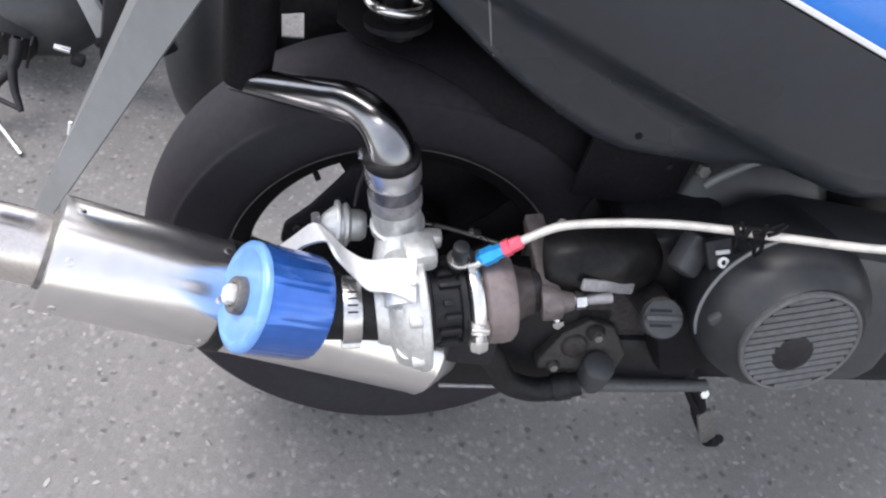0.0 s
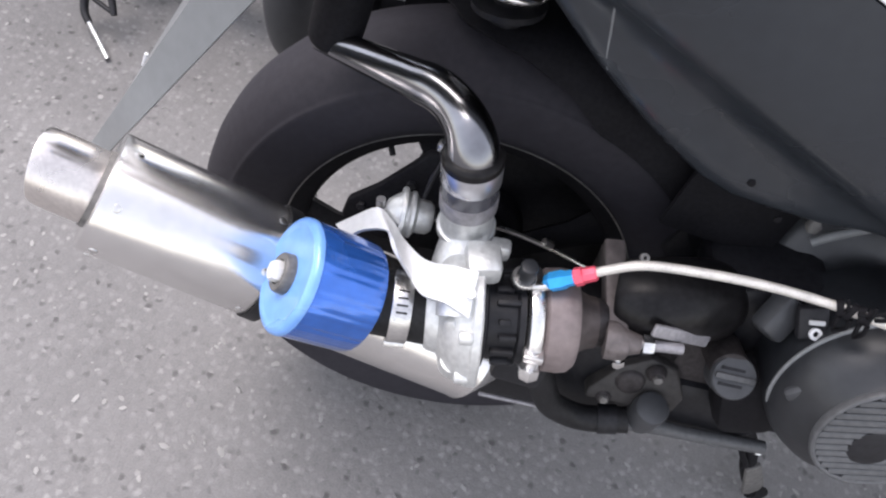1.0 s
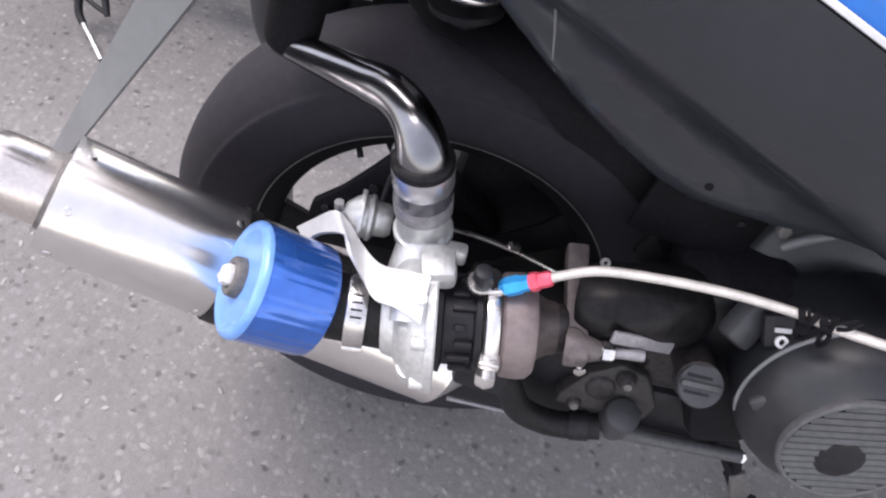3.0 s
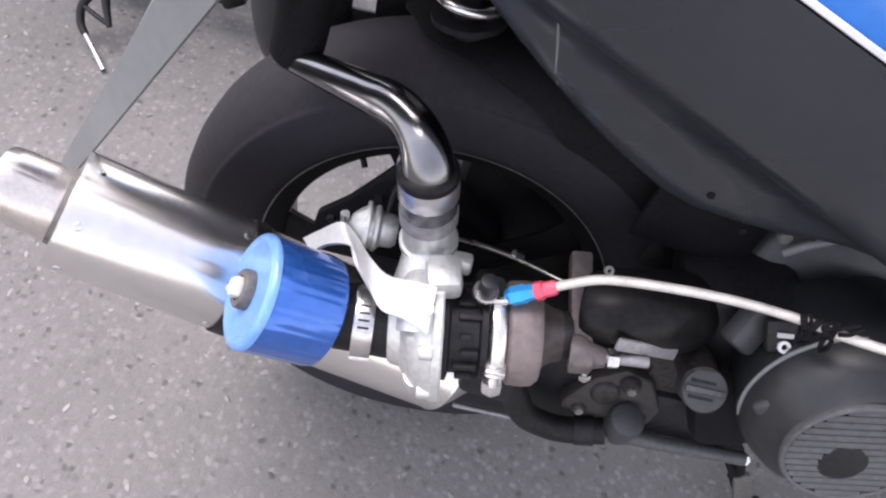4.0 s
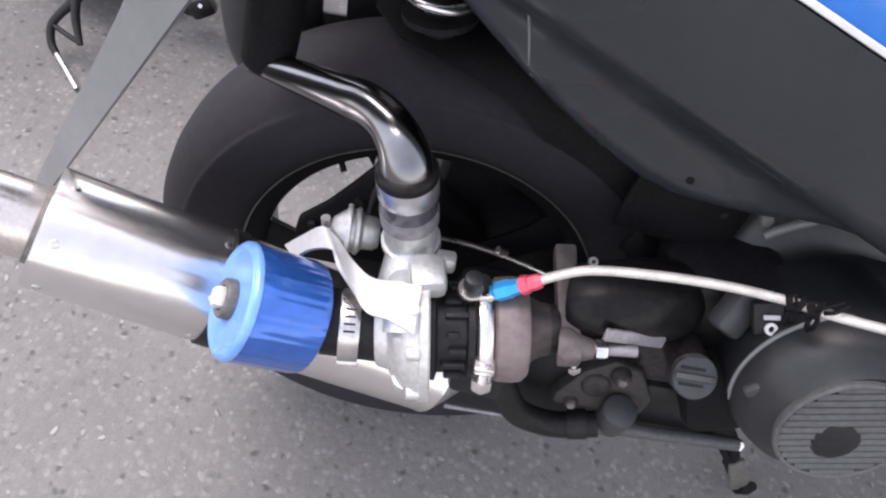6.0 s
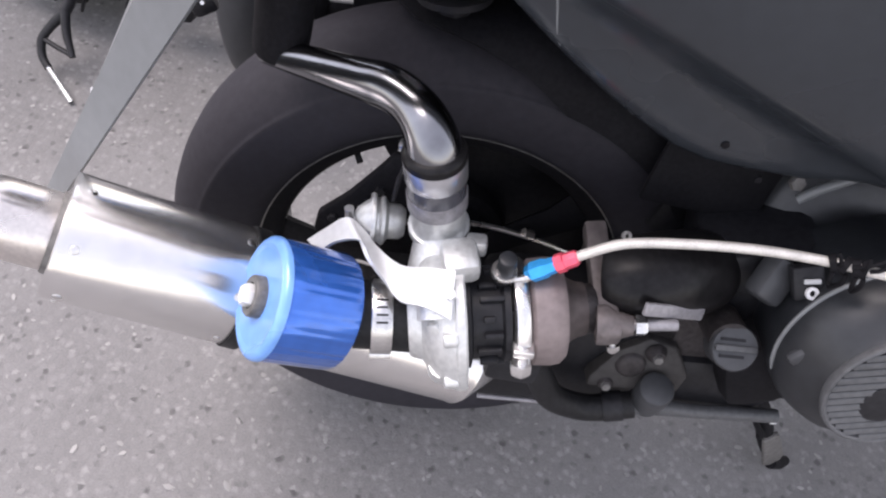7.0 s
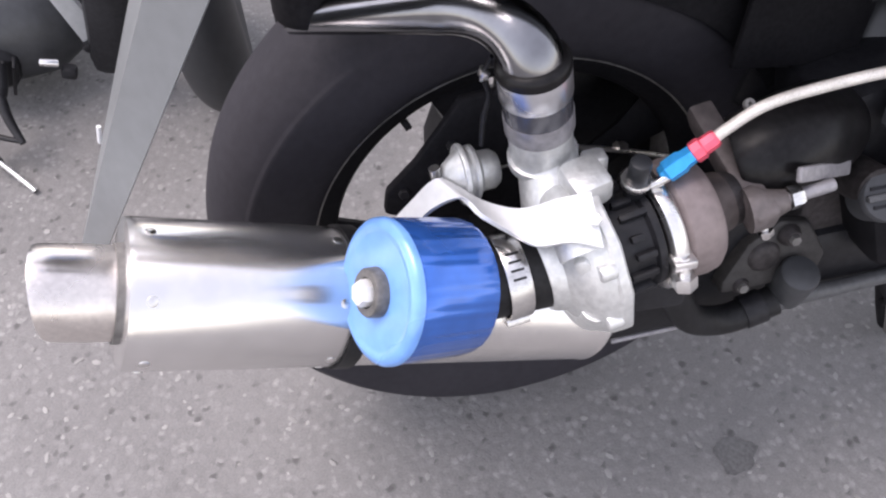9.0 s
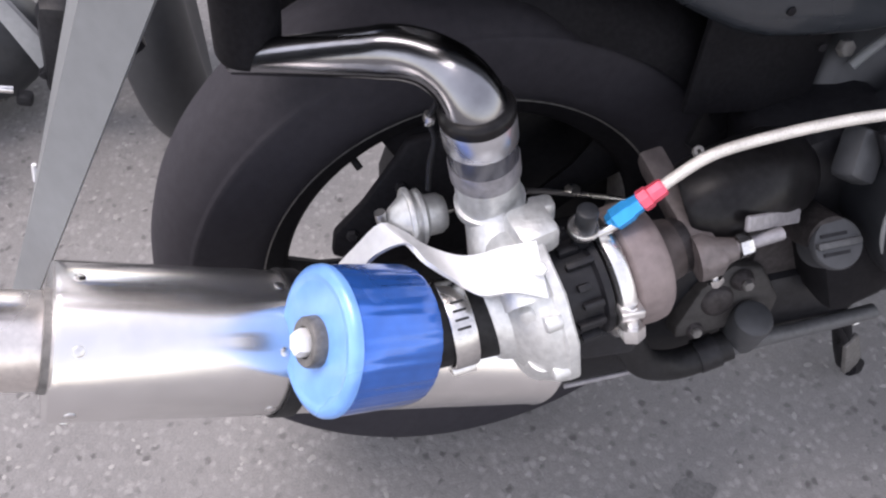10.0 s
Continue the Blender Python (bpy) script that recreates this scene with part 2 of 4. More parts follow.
def plate(outline, thick, m=None, bevel=0.0015, holes=0):
    """A flat piece: the outline in x, y, thick in z, bevelled, put in place by m."""
    bm = bmesh.new()
    low = [bm.verts.new((x, y, -thick / 2)) for x, y in outline]
    face = bm.faces.new(low)
    top = bmesh.ops.extrude_face_region(bm, geom=[face])["geom"]
    bmesh.ops.translate(bm, verts=[v for v in top if isinstance(v, bmesh.types.BMVert)], vec=(0, 0, thick))
    bmesh.ops.recalc_face_normals(bm, faces=bm.faces)
    if bevel:
        bmesh.ops.bevel(bm, geom=list(bm.edges), offset=bevel, segments=2, profile=0.5, affect="EDGES", clamp_overlap=True)
    if m:
        bm.transform(m)
    return bm


def sheet(rows, thick, bm=None):
    """A skin through a grid of points, given a thickness."""
    bm = bm or bmesh.new()
    v = [[bm.verts.new(p) for p in row] for row in rows]
    for a, b in zip(v, v[1:]):
        for k in range(len(a) - 1):
            bm.faces.new((a[k], a[k + 1], b[k + 1], b[k]))
    bmesh.ops.recalc_face_normals(bm, faces=bm.faces)
    if thick:
        bmesh.ops.solidify(bm, geom=list(bm.faces), thickness=thick)
    return bm


def hexagon(o, u, r, h, bm=None):
    """A hexagon nut or bolt head."""
    return lathe([(0, 0), (0, r), (h * 0.75, r), (h, r * 0.85), (h, 0)], o, u, 6, bm)


def part(name, bm, mat, parent=None, label="", sharp=38):
    """Links a bmesh as one mesh object under a thing or a part."""
    bmesh.ops.recalc_face_normals(bm, faces=bm.faces)
    for f in bm.faces:
        f.smooth = True
    lim = radians(sharp)
    for e in bm.edges:
        if len(e.link_faces) == 2 and e.calc_face_angle() > lim:
            e.smooth = False
    me = bpy.data.meshes.new(name)
    bm.to_mesh(me)
    bm.free()
    me.materials.append(mat)
    ob = new(name, me)
    if parent:
        ob.parent = parent
        if parent in BASES:
            ob.location = -Vector(BASES[parent])
    if label:
        ob["label"] = label
    return ob


def thing(name, m, label, category, base=(0, 0, 0), group="", kind=""):
    """An Empty that carries the parts of one thing; base: where it stands, in the coordinates of its parts."""
    ob = new(name)
    ob.empty_display_size = 0.05
    ob.matrix_world = m @ Matrix.Translation(base)
    BASES[ob] = base
    return tagged(ob, label, category, group, kind)

# ---- ground ----
GROUND = 0.0


def ground_sheet():
    bm = bmesh.new()
    cuts = [-900, -60, -8, -1.5, -0.75, 0, 0.75, 1.5, 8, 60, 900]
    grid = [[bm.verts.new((x, y, GROUND)) for x in cuts] for y in cuts]
    for a, b in zip(grid, grid[1:]):
        for k in range(len(a) - 1):
            bm.faces.new((a[k], a[k + 1], b[k + 1], b[k]))
    return tagged(part("ground", bm, ASPHALT), "worn grey asphalt yard with pale stone chips", "ground", kind="structure")


def loose_chips(count=2300):
    """Pale chips set into the asphalt, each a squashed, uneven stone."""
    rng = random.Random(4)
    bm = bmesh.new()
    for _ in range(count):
        x, y = rng.uniform(-0.9, 0.75), rng.uniform(-0.45, 1.1)
        if y > 0.15 and rng.random() < 0.6:
            continue
        r = rng.uniform(0.0017, 0.0040) * (1.3 if rng.random() < 0.14 else 1)
        turn = Euler((rng.uniform(-0.3, 0.3), rng.uniform(-0.3, 0.3), rng.uniform(0, 6.3))).to_matrix().to_4x4()
        m = Matrix.Translation((x, y, GROUND - r * 0.12)) @ turn @ Matrix.Diagonal((r * rng.uniform(0.8, 2.3), r, r * 0.42, 1))
        bmesh.ops.create_icosphere(bm, subdivisions=1, radius=1, matrix=m)
    return tagged(part("stone_chips", bm, STONE), "pale stone chips bedded in the worn asphalt", "stones", kind="stuff")


def oil_spot():
    rng = random.Random(8)
    bm = bmesh.new()
    ring = []
    for k in range(36):
        t = 2 * math.pi * k / 36
        r = 0.021 * (1 + 0.12 * math.sin(3 * t + 1) + 0.1 * math.sin(5 * t) + rng.uniform(-0.06, 0.06))
        ring.append(bm.verts.new((0.238 + r * 1.1 * math.cos(t), -0.236 + r * math.sin(t), GROUND + 0.0012)))
    bm.faces.new(ring)
    return tagged(part("oil_stain", bm, OIL), "dark oil stain soaked into the grey asphalt", "stain", kind="structure")


ground_sheet()
loose_chips()
oil_spot()

# ---- the scooter: x forward, y to its left, z up, from the rear axle; it leans on its stand ----
LEANING = Matrix(((0.998, -0.0612, -0.0148, -0.004), (0.063, 0.9701, 0.2346, -0.03), (0, -0.235, 0.972, 0.29), (0, 0, 0, 1)))
WHEEL = Vector((0.005, -0.0025, -0.019))
scooter = thing("scooter", LEANING, "grey and blue turbocharged scooter leaning on its stand", "scooter", (0, 0.0156, -0.278))


def rear_wheel():
    c = WHEEL
    y = Vector((0, 1, 0))
    camber = Matrix.Translation(c) @ Matrix.Rotation(radians(4.2), 4, "X") @ Matrix.Translation(-c)

    def add(name, bm, mat, parent, label="", sharp=38):
        bm.transform(camber)
        return part(name, bm, mat, parent, label, sharp)

    # rim: two flanges and a dusty well
    rim = lathe([(-0.042, 0.187), (-0.044, 0.180), (-0.041, 0.175), (-0.036, 0.165), (-0.030, 0.1605), (0.026, 0.1612), (0.040, 0.166), (0.044, 0.178), (0.042, 0.187), (0.036, 0.183), (0.024, 0.174), (-0.024, 0.174), (-0.036, 0.183)], c, y, 96, loop=True)
    wheel = add("rear_wheel", rim, SOOT, scooter, "black cast wheel with a wide fat tyre")
    add("rim_well", lathe([(-0.022, 0.1592), (0.026, 0.1600), (0.039, 0.1648), (0.039, 0.1653), (0.026, 0.1609), (-0.022, 0.1604)], c, y, 72, loop=True), WELL, wheel, "dusty grey inside of the rim")
    side = [(-0.042, 0.180), (-0.0485, 0.184), (-0.0545, 0.194), (-0.0585, 0.209), (-0.0598, 0.225), (-0.0596, 0.2370), (-0.0592, 0.2398), (-0.0582, 0.2415), (-0.0568, 0.2422), (-0.0556, 0.2442), (-0.0510, 0.2503), (-0.0430, 0.2579), (-0.0320, 0.2652), (-0.0180, 0.2701), (0, 0.2715)]
    prof = side + [(-s, r) for s, r in side[-2::-1]] + [(0.034, 0.173), (-0.034, 0.173)]
    add("tyre", lathe(prof, c, y, 128, loop=True), TYRE, wheel, "wide smooth black rubber tyre", 60)
    # bright edge of the rim
    add("rim_lip", lathe([(-0.0445, 0.1827), (-0.0462, 0.1820), (-0.0460, 0.1806), (-0.0440, 0.1808)], c, y, 112, loop=True), DULL_ALLOY, wheel, "thin worn metal rim edge")
    add("hub", lathe([(-0.048, 0), (-0.048, 0.020), (-0.042, 0.026), (-0.034, 0.045), (-0.028, 0.058), (0.04, 0.062), (0.055, 0.05), (0.055, 0)], c, y, 40), SOOT, wheel)
    add("axle_nut", hexagon(c + Vector((0, -0.048, 0)), (0, -1, 0), 0.015, 0.012), STEEL, wheel)
    for k in range(5):
        w = radians(33 + 72 * k)
        d = Vector((math.cos(w), 0, math.sin(w)))
        q = Vector((-math.sin(w), 0, math.cos(w)))
        rows = []
        for s, half, yo in ((0.04, 0.020, -0.036), (0.08, 0.016, -0.032), (0.13, 0.018, -0.030), (0.168, 0.028, -0.026)):
            rows.append([c + d * s + q * (h * half) + Vector((0, yo + (0.004 if abs(h) > 0.9 else 0), 0)) for h in (-1, -0.7, 0.7, 1)])
        add("spoke", sheet(rows, 0.016), SOOT, wheel)
    add("brake_drum", lathe([(0.0, 0), (0.0, 0.062), (0.006, 0.070), (0.04, 0.072), (0.05, 0.05), (0.05, 0)], c, y, 48), SOOT, wheel, "black brake drum")
    w = radians(124)
    d = Vector((math.cos(w), 0, math.sin(w)))
    add("valve", tube([c + d * 0.161 + Vector((0, -0.02, 0)), c + d * 0.154 + Vector((0, -0.026, 0)), c + d * 0.150 + Vector((0, -0.030, 0))], 0.0032, 8), HOSE, wheel)


MUF_A, MUF_B = Vector((-0.3, -0.1955, 0.1287)), Vector((0, -0.1495, -0.0113))
MUF_U = (MUF_B - MUF_A).normalized()


def on_muffler(s):
    """The point of the muffler's axis s metres forward of its rear end."""
    return MUF_A + MUF_U * (s + 0.010)


def muffler():
    r = 0.0492
    body = lathe([(0, 0.030), (-0.0002, 0.0455), (0.0006, 0.0485), (0.0024, r - 0.0004), (0.004, r), (0.139, r + 0.0004), (0.141, r - 0.0008), (0.142, r), (0.358, r), (0.3605, r + 0.0008), (0.363, r - 0.0004), (0.392, 0.024), (0.394, 0.021), (0.394, 0)], on_muffler(0), MUF_U, 72)
    can = part("muffler", body, BRUSHED, scooter, "polished stainless steel exhaust muffler")
    lip = lathe([(0.002, 0.0290), (-0.002, 0.0302), (-0.018, 0.0304), (-0.034, 0.0302), (-0.042, 0.0297), (-0.044, 0.0288), (-0.042, 0.0276), (-0.032, 0.0270), (0.0, 0.0268)], on_muffler(0), MUF_U, 56, loop=True)
    # slash-cut outlet: the upper edge reaches further back
    u, a, b = axes(MUF_U)
    for v in lip.verts:
        d = v.co - on_muffler(0)
        s = d.dot(u)
        if s < -0.02:
            v.co -= u * (0.34 * (d - u * s).dot(Vector((0, -0.35, 0.94))) * (-s - 0.02) / 0.024)
    part("outlet", lip, OUTLET, can, "rolled steel outlet pipe with a slanted end")
    part("joint_ring", lathe([(-0.004, 0.0302), (-0.004, 0.0318), (0.003, 0.0324), (0.003, 0.0302)], on_muffler(0), MUF_U, 56, loop=True), DULL_ALLOY, can)
    part("inner_baffle", lathe([(-0.02, 0.027), (-0.02, 0.012), (0.0, 0.012), (0.0, 0.0)], on_muffler(0), MUF_U, 32), DARK_IRON, can)
    strap = lathe([(-0.006, r + 0.0005), (-0.006, r + 0.0022), (0.006, r + 0.0022), (0.006, r + 0.0005)], on_muffler(0.146), MUF_U, 64, loop=True)
    part("strap", strap, HOSE, can, "black rubber-lined mounting strap")
    part("end_bolt", lathe([(0, 0.0040), (0.0010, 0.0038), (0.0022, 0.0024), (0.0022, 0)], on_muffler(0.354) + Vector((0, -0.62, -0.78)) * (r - 0.0003), (0, -0.62, -0.78), 12), CLAMP, can, "bright bolt head")
    low = on_muffler(0.144) + Vector((0, 0.01, -1)).normalized() * (r + 0.003)
    part("strap_lug", block(low + Vector((-0.003, 0, -0.006)), (0.012, 0.012, 0.016), (0, 20, 0), 0.002), HOSE, can)
    for s in (0.013, 0.133):
        for w in (-20, 35, 90, 145, 200, 255, 310):
            t = radians(w)
            d = (a * math.cos(t) + b * math.sin(t))
            part("rivet", lathe([(0, 0.0036), (0.0007, 0.0034), (0.0013, 0.0020), (0.0013, 0)], on_muffler(s) + d * (r - 0.0002), d, 10), STEEL, can)


TURBO = Vector((0.037, -0.205, 0.093))
TURBO_U = Vector((0.985, 0.09, 0.12)).normalized()


def on_turbo(s):
    return TURBO + TURBO_U * (s - 0.04)


FILTER_U = Vector((0.861, 0.275, -0.427)).normalized()
FILTER = Vector((-0.134, -0.233, 0.118))


def air_filter():
    seg = 96
    r = 0.0460
    prof = [(0.002, r - 0.003), (0.0035, r - 0.0008), (0.005, r), (0.022, r), (0.040, r - 0.0002), (0.058, r - 0.0005), (0.063, r - 0.0015), (0.0665, r - 0.006), (0.067, 0.028), (0.067, 0)]
    bm = lathe(prof, FILTER, FILTER_U, 312)
    # faint upright pleats
    u, a, b = axes(FILTER_U)
    for v in bm.verts:
        d = v.co - FILTER
        s = d.dot(u)
        if 0.0045 < s < 0.064:
            out = d - u * s
            w = math.atan2(out.dot(b), out.dot(a))
            v.co += out.normalized() * (0.00013 * math.sin(29 * w) + 0.00008 * math.sin(47 * w + 1))
    body = part("air_filter", bm, FILTER_BLUE, scooter, "glossy blue cylindrical air filter")
    part("end_cap", lathe([(0.0065, r + 0.0002), (0.0060, r + 0.0008), (0.0030, r + 0.0005), (0.0010, r - 0.0012), (-0.0004, r - 0.0040), (-0.0006, r - 0.0055), (0.0004, r - 0.0075), (0.0008, r - 0.010), (0.0008, 0.016), (0, 0.0)], FILTER, FILTER_U, seg), FILTER_CAP, body, "pale blue pressed end cap")
    part("washer", lathe([(0.001, 0.0160), (-0.006, 0.0155), (-0.0072, 0.0145), (-0.0072, 0.0100), (-0.004, 0.0095), (-0.004, 0)], FILTER, FILTER_U, 32), DULL_ALLOY, body, "dull steel cupped washer")
    part("bolt", hexagon(FILTER - FILTER_U * 0.003, -FILTER_U, 0.0088, 0.010), ALLOY_SHEET, body, "bright steel bolt head")
    end = FILTER + FILTER_U * 0.062
    lip = on_turbo(-0.018)
    cu = (lip - end).normalized()
    part("inlet_hose", tube([end, end + FILTER_U * 0.006, end.lerp(lip, 0.55), lip, on_turbo(-0.010)], 0.0272, 36, 6), HOSE, scooter, "short black rubber inlet hose")
    hose_clamp(end.lerp(lip, 0.60), (cu + TURBO_U).normalized(), 0.0285, 0.016, (0.05, -0.40, -0.92))


def hose_clamp(o, u, r, width, side, parent=None):
    """A worm-drive clamp: slotted band, housing and screw."""
    w = width / 2
    band = part("hose_clamp", lathe([(-w, r), (-w, r + 0.0012), (-w + 0.001, r + 0.0017), (w - 0.001, r + 0.0017), (w, r + 0.0012), (w, r)], o, u, 56, loop=True), STEEL, parent or scooter, "steel worm-drive hose clamp")
    u, a, b = axes(u)
    d = Vector(side) - u * Vector(side).dot(u)
    d.normalize()
    t = u.cross(d)
    m = frame_of(t, d)
    part("housing", block(Vector(o) + d * (r + 0.004), (0.013, width * 1.05, 0.006), along=m, bevel=0.001), STEEL, band)
    part("screw", hexagon(Vector(o) + d * (r + 0.005) + t * 0.006, t, 0.0045, 0.006), STEEL, band)
    out = Vector((-0.1, -0.75, 0.65))
    mid = math.atan2(out.dot(b), out.dot(a))
    for k in range(4):
        ang = mid + radians(11 * k - 4)
        q = a * math.cos(ang) + b * math.sin(ang)
        part("slot", block(Vector(o) + q * (r + 0.0018), (0.0016, width * 0.55, 0.0006), along=frame_of(u.cross(q), q), bevel=0), BLACK, band)


def turbocharger():
    u, a, b = axes(TURBO_U)
    # compressor: inlet lip, front cone, scroll and back flange
    prof = [(-0.020, 0.0), (-0.020, 0.024), (-0.021, 0.029), (-0.018, 0.031), (-0.011, 0.033), (-0.007, 0.040), (-0.002, 0.048), (0.004, 0.0535), (0.010, 0.0565), (0.014, 0.0575), (0.014, 0)]
    turbo = part("turbocharger", lathe(prof, on_turbo(0), TURBO_U, 64), ALLOY, scooter, "small turbocharger with a bright cast aluminium compressor")
    part("back_plate", lathe([(0.013, 0.0), (0.013, 0.0592), (0.0145, 0.0606), (0.0205, 0.0606), (0.022, 0.0592), (0.022, 0)], on_turbo(0), TURBO_U, 11, start=0.2), ALLOY, turbo, "faceted cast back plate")
    # scroll: a tube that widens as it winds round towards the outlet
    pts, radii = [], []
    for k in range(25):
        t = radians(-165 + 300 * k / 24)
        rr = 0.041 + 0.002 * k / 24
        pts.append(on_turbo(0.004) + (b * math.sin(t) + a * -math.cos(t)) * rr)
        radii.append(0.011 + 0.007 * k / 24)
    part("scroll", tube(pts, radii, 18, 2), ALLOY, turbo)
    # outlet stub up to the charge pipe
    part("outlet_stub", tube([on_turbo(0.000) + Vector((-0.002, 0.012, 0.030)), Vector((-0.004, -0.176, 0.140)), on_pipe(0.155), on_pipe(0.180)], [0.024, 0.0215, 0.0212, 0.0210], 32, 6), ALLOY, turbo)
    part("outlet_bead", lathe([(-0.004, 0.0210), (-0.003, 0.0236), (0.003, 0.0236), (0.004, 0.0210)], on_pipe(0.150), PIPE_U, 36, loop=True), ALLOY, turbo)
    for w, rr, ss, ln in ((262, 0.053, 0.010, 0.011), (190, 0.053, 0.010, 0.011), (150, 0.054, 0.010, 0.011), (30, 0.055, 0.010, 0.011), (345, 0.054, 0.010, 0.011)):
        t = radians(w)
        d = a * math.cos(t) + b * math.sin(t)
        part("lug", rod(on_turbo(ss - 0.006) + d * rr, TURBO_U, ln, 0.0060, 0.0015, 18), ALLOY, turbo)
    # raised rib and boss on the face towards the outlet
    part("rib", plate([(-0.020, -0.004), (0.016, -0.010), (0.022, 0.004), (0.0, 0.010), (-0.020, 0.006)], 0.012, Matrix.Translation((0.004, -0.246, 0.104)) @ frame_of((0.5, -0.2, -0.8), (-0.6, -0.8, 0.2)), 0.003), ALLOY, turbo)
    part("outlet_boss", block((0.010, -0.205, 0.148), (0.028, 0.030, 0.024), (12, -8, 10), 0.006), ALLOY, turbo)
    part("rod_guide", block((0.022, -0.188, 0.150), (0.016, 0.014, 0.014), (0, 0, 0), 0.003), ALLOY, turbo)
    # bearing housing, finned black
    core = [(0.022, 0.0), (0.022, 0.041), (0.026, 0.0415), (0.028, 0.035), (0.050, 0.0345), (0.052, 0.038), (0.057, 0.038), (0.059, 0)]
    hub = part("bearing_housing", lathe(core, on_turbo(0), TURBO_U, 48), BLACK, turbo, "black finned bearing housing")
    for k in range(17):
        t = radians(360 / 17 * k + 4 * math.sin(3 * k))
        d = a * math.cos(t) + b * math.sin(t)
        part("fin", block(on_turbo(0.040 + 0.003 * (k % 2)) + d * 0.0365, (0.019 - 0.005 * (k % 3), 0.0050, 0.0065), along=frame_of(TURBO_U, d), bevel=0.0012), BLACK, hub)
    # clamp between the housings
    v = part("band_clamp", lathe([(0.0585, 0.036), (0.0585, 0.0415), (0.060, 0.0438), (0.064, 0.0445), (0.068, 0.0438), (0.0705, 0.0415), (0.071, 0.036)], on_turbo(0), TURBO_U, 64, loop=True), CLAMP, turbo, "bright steel band clamp")
    low = Vector((0.064, -0.249, 0.095))
    part("clamp_bolt", rod(low + Vector((0, 0.004, 0.010)), (0.05, -0.25, -1), 0.024, 0.0045, 0.001, 12), STEEL, v)
    part("clamp_nut", hexagon(low + Vector((0, -0.001, -0.003)), (0.05, -0.25, -1), 0.0085, 0.010), CLAMP, v)
    part("clamp_ear", block(low + Vector((0.0, 0.004, 0.006)), (0.016, 0.013, 0.007), (0, 0, 0), 0.0015), CLAMP, v)
    # turbine: heat-browned ring, darker snail behind it
    t1 = part("turbine_housing", lathe([(0.071, 0.0), (0.071, 0.036), (0.0725, 0.0395), (0.075, 0.0420), (0.088, 0.0430), (0.095, 0.0420), (0.0995, 0.038), (0.1005, 0.030), (0.1005, 0)], on_turbo(0), TURBO_U, 56), IRON, turbo, "heat-browned cast iron turbine housing")
    part("turbine_scroll", lathe([(0.094, 0.0), (0.0945, 0.0335), (0.099, 0.030), (0.106, 0.025), (0.112, 0.022), (0.118, 0.021), (0.118, 0)], on_turbo(0), TURBO_U, 48), BURNT, t1, "dark brown burnt outlet cone")
    part("turbine_neck", lathe([(0.10, 0.024), (0.110, 0.022), (0.118, 0.020), (0.124, 0.020), (0.126, 0.019), (0.126, 0)], on_turbo(0), TURBO_U, 40), DARK_IRON, t1)


PIPE_U = Vector((-0.021, -0.027, 0.15)).normalized()


def on_pipe(z):
    """The charge pipe's axis at the height z."""
    return Vector((-0.007, -0.170, 0.15)) + PIPE_U * ((z - 0.15) / PIPE_U.z)


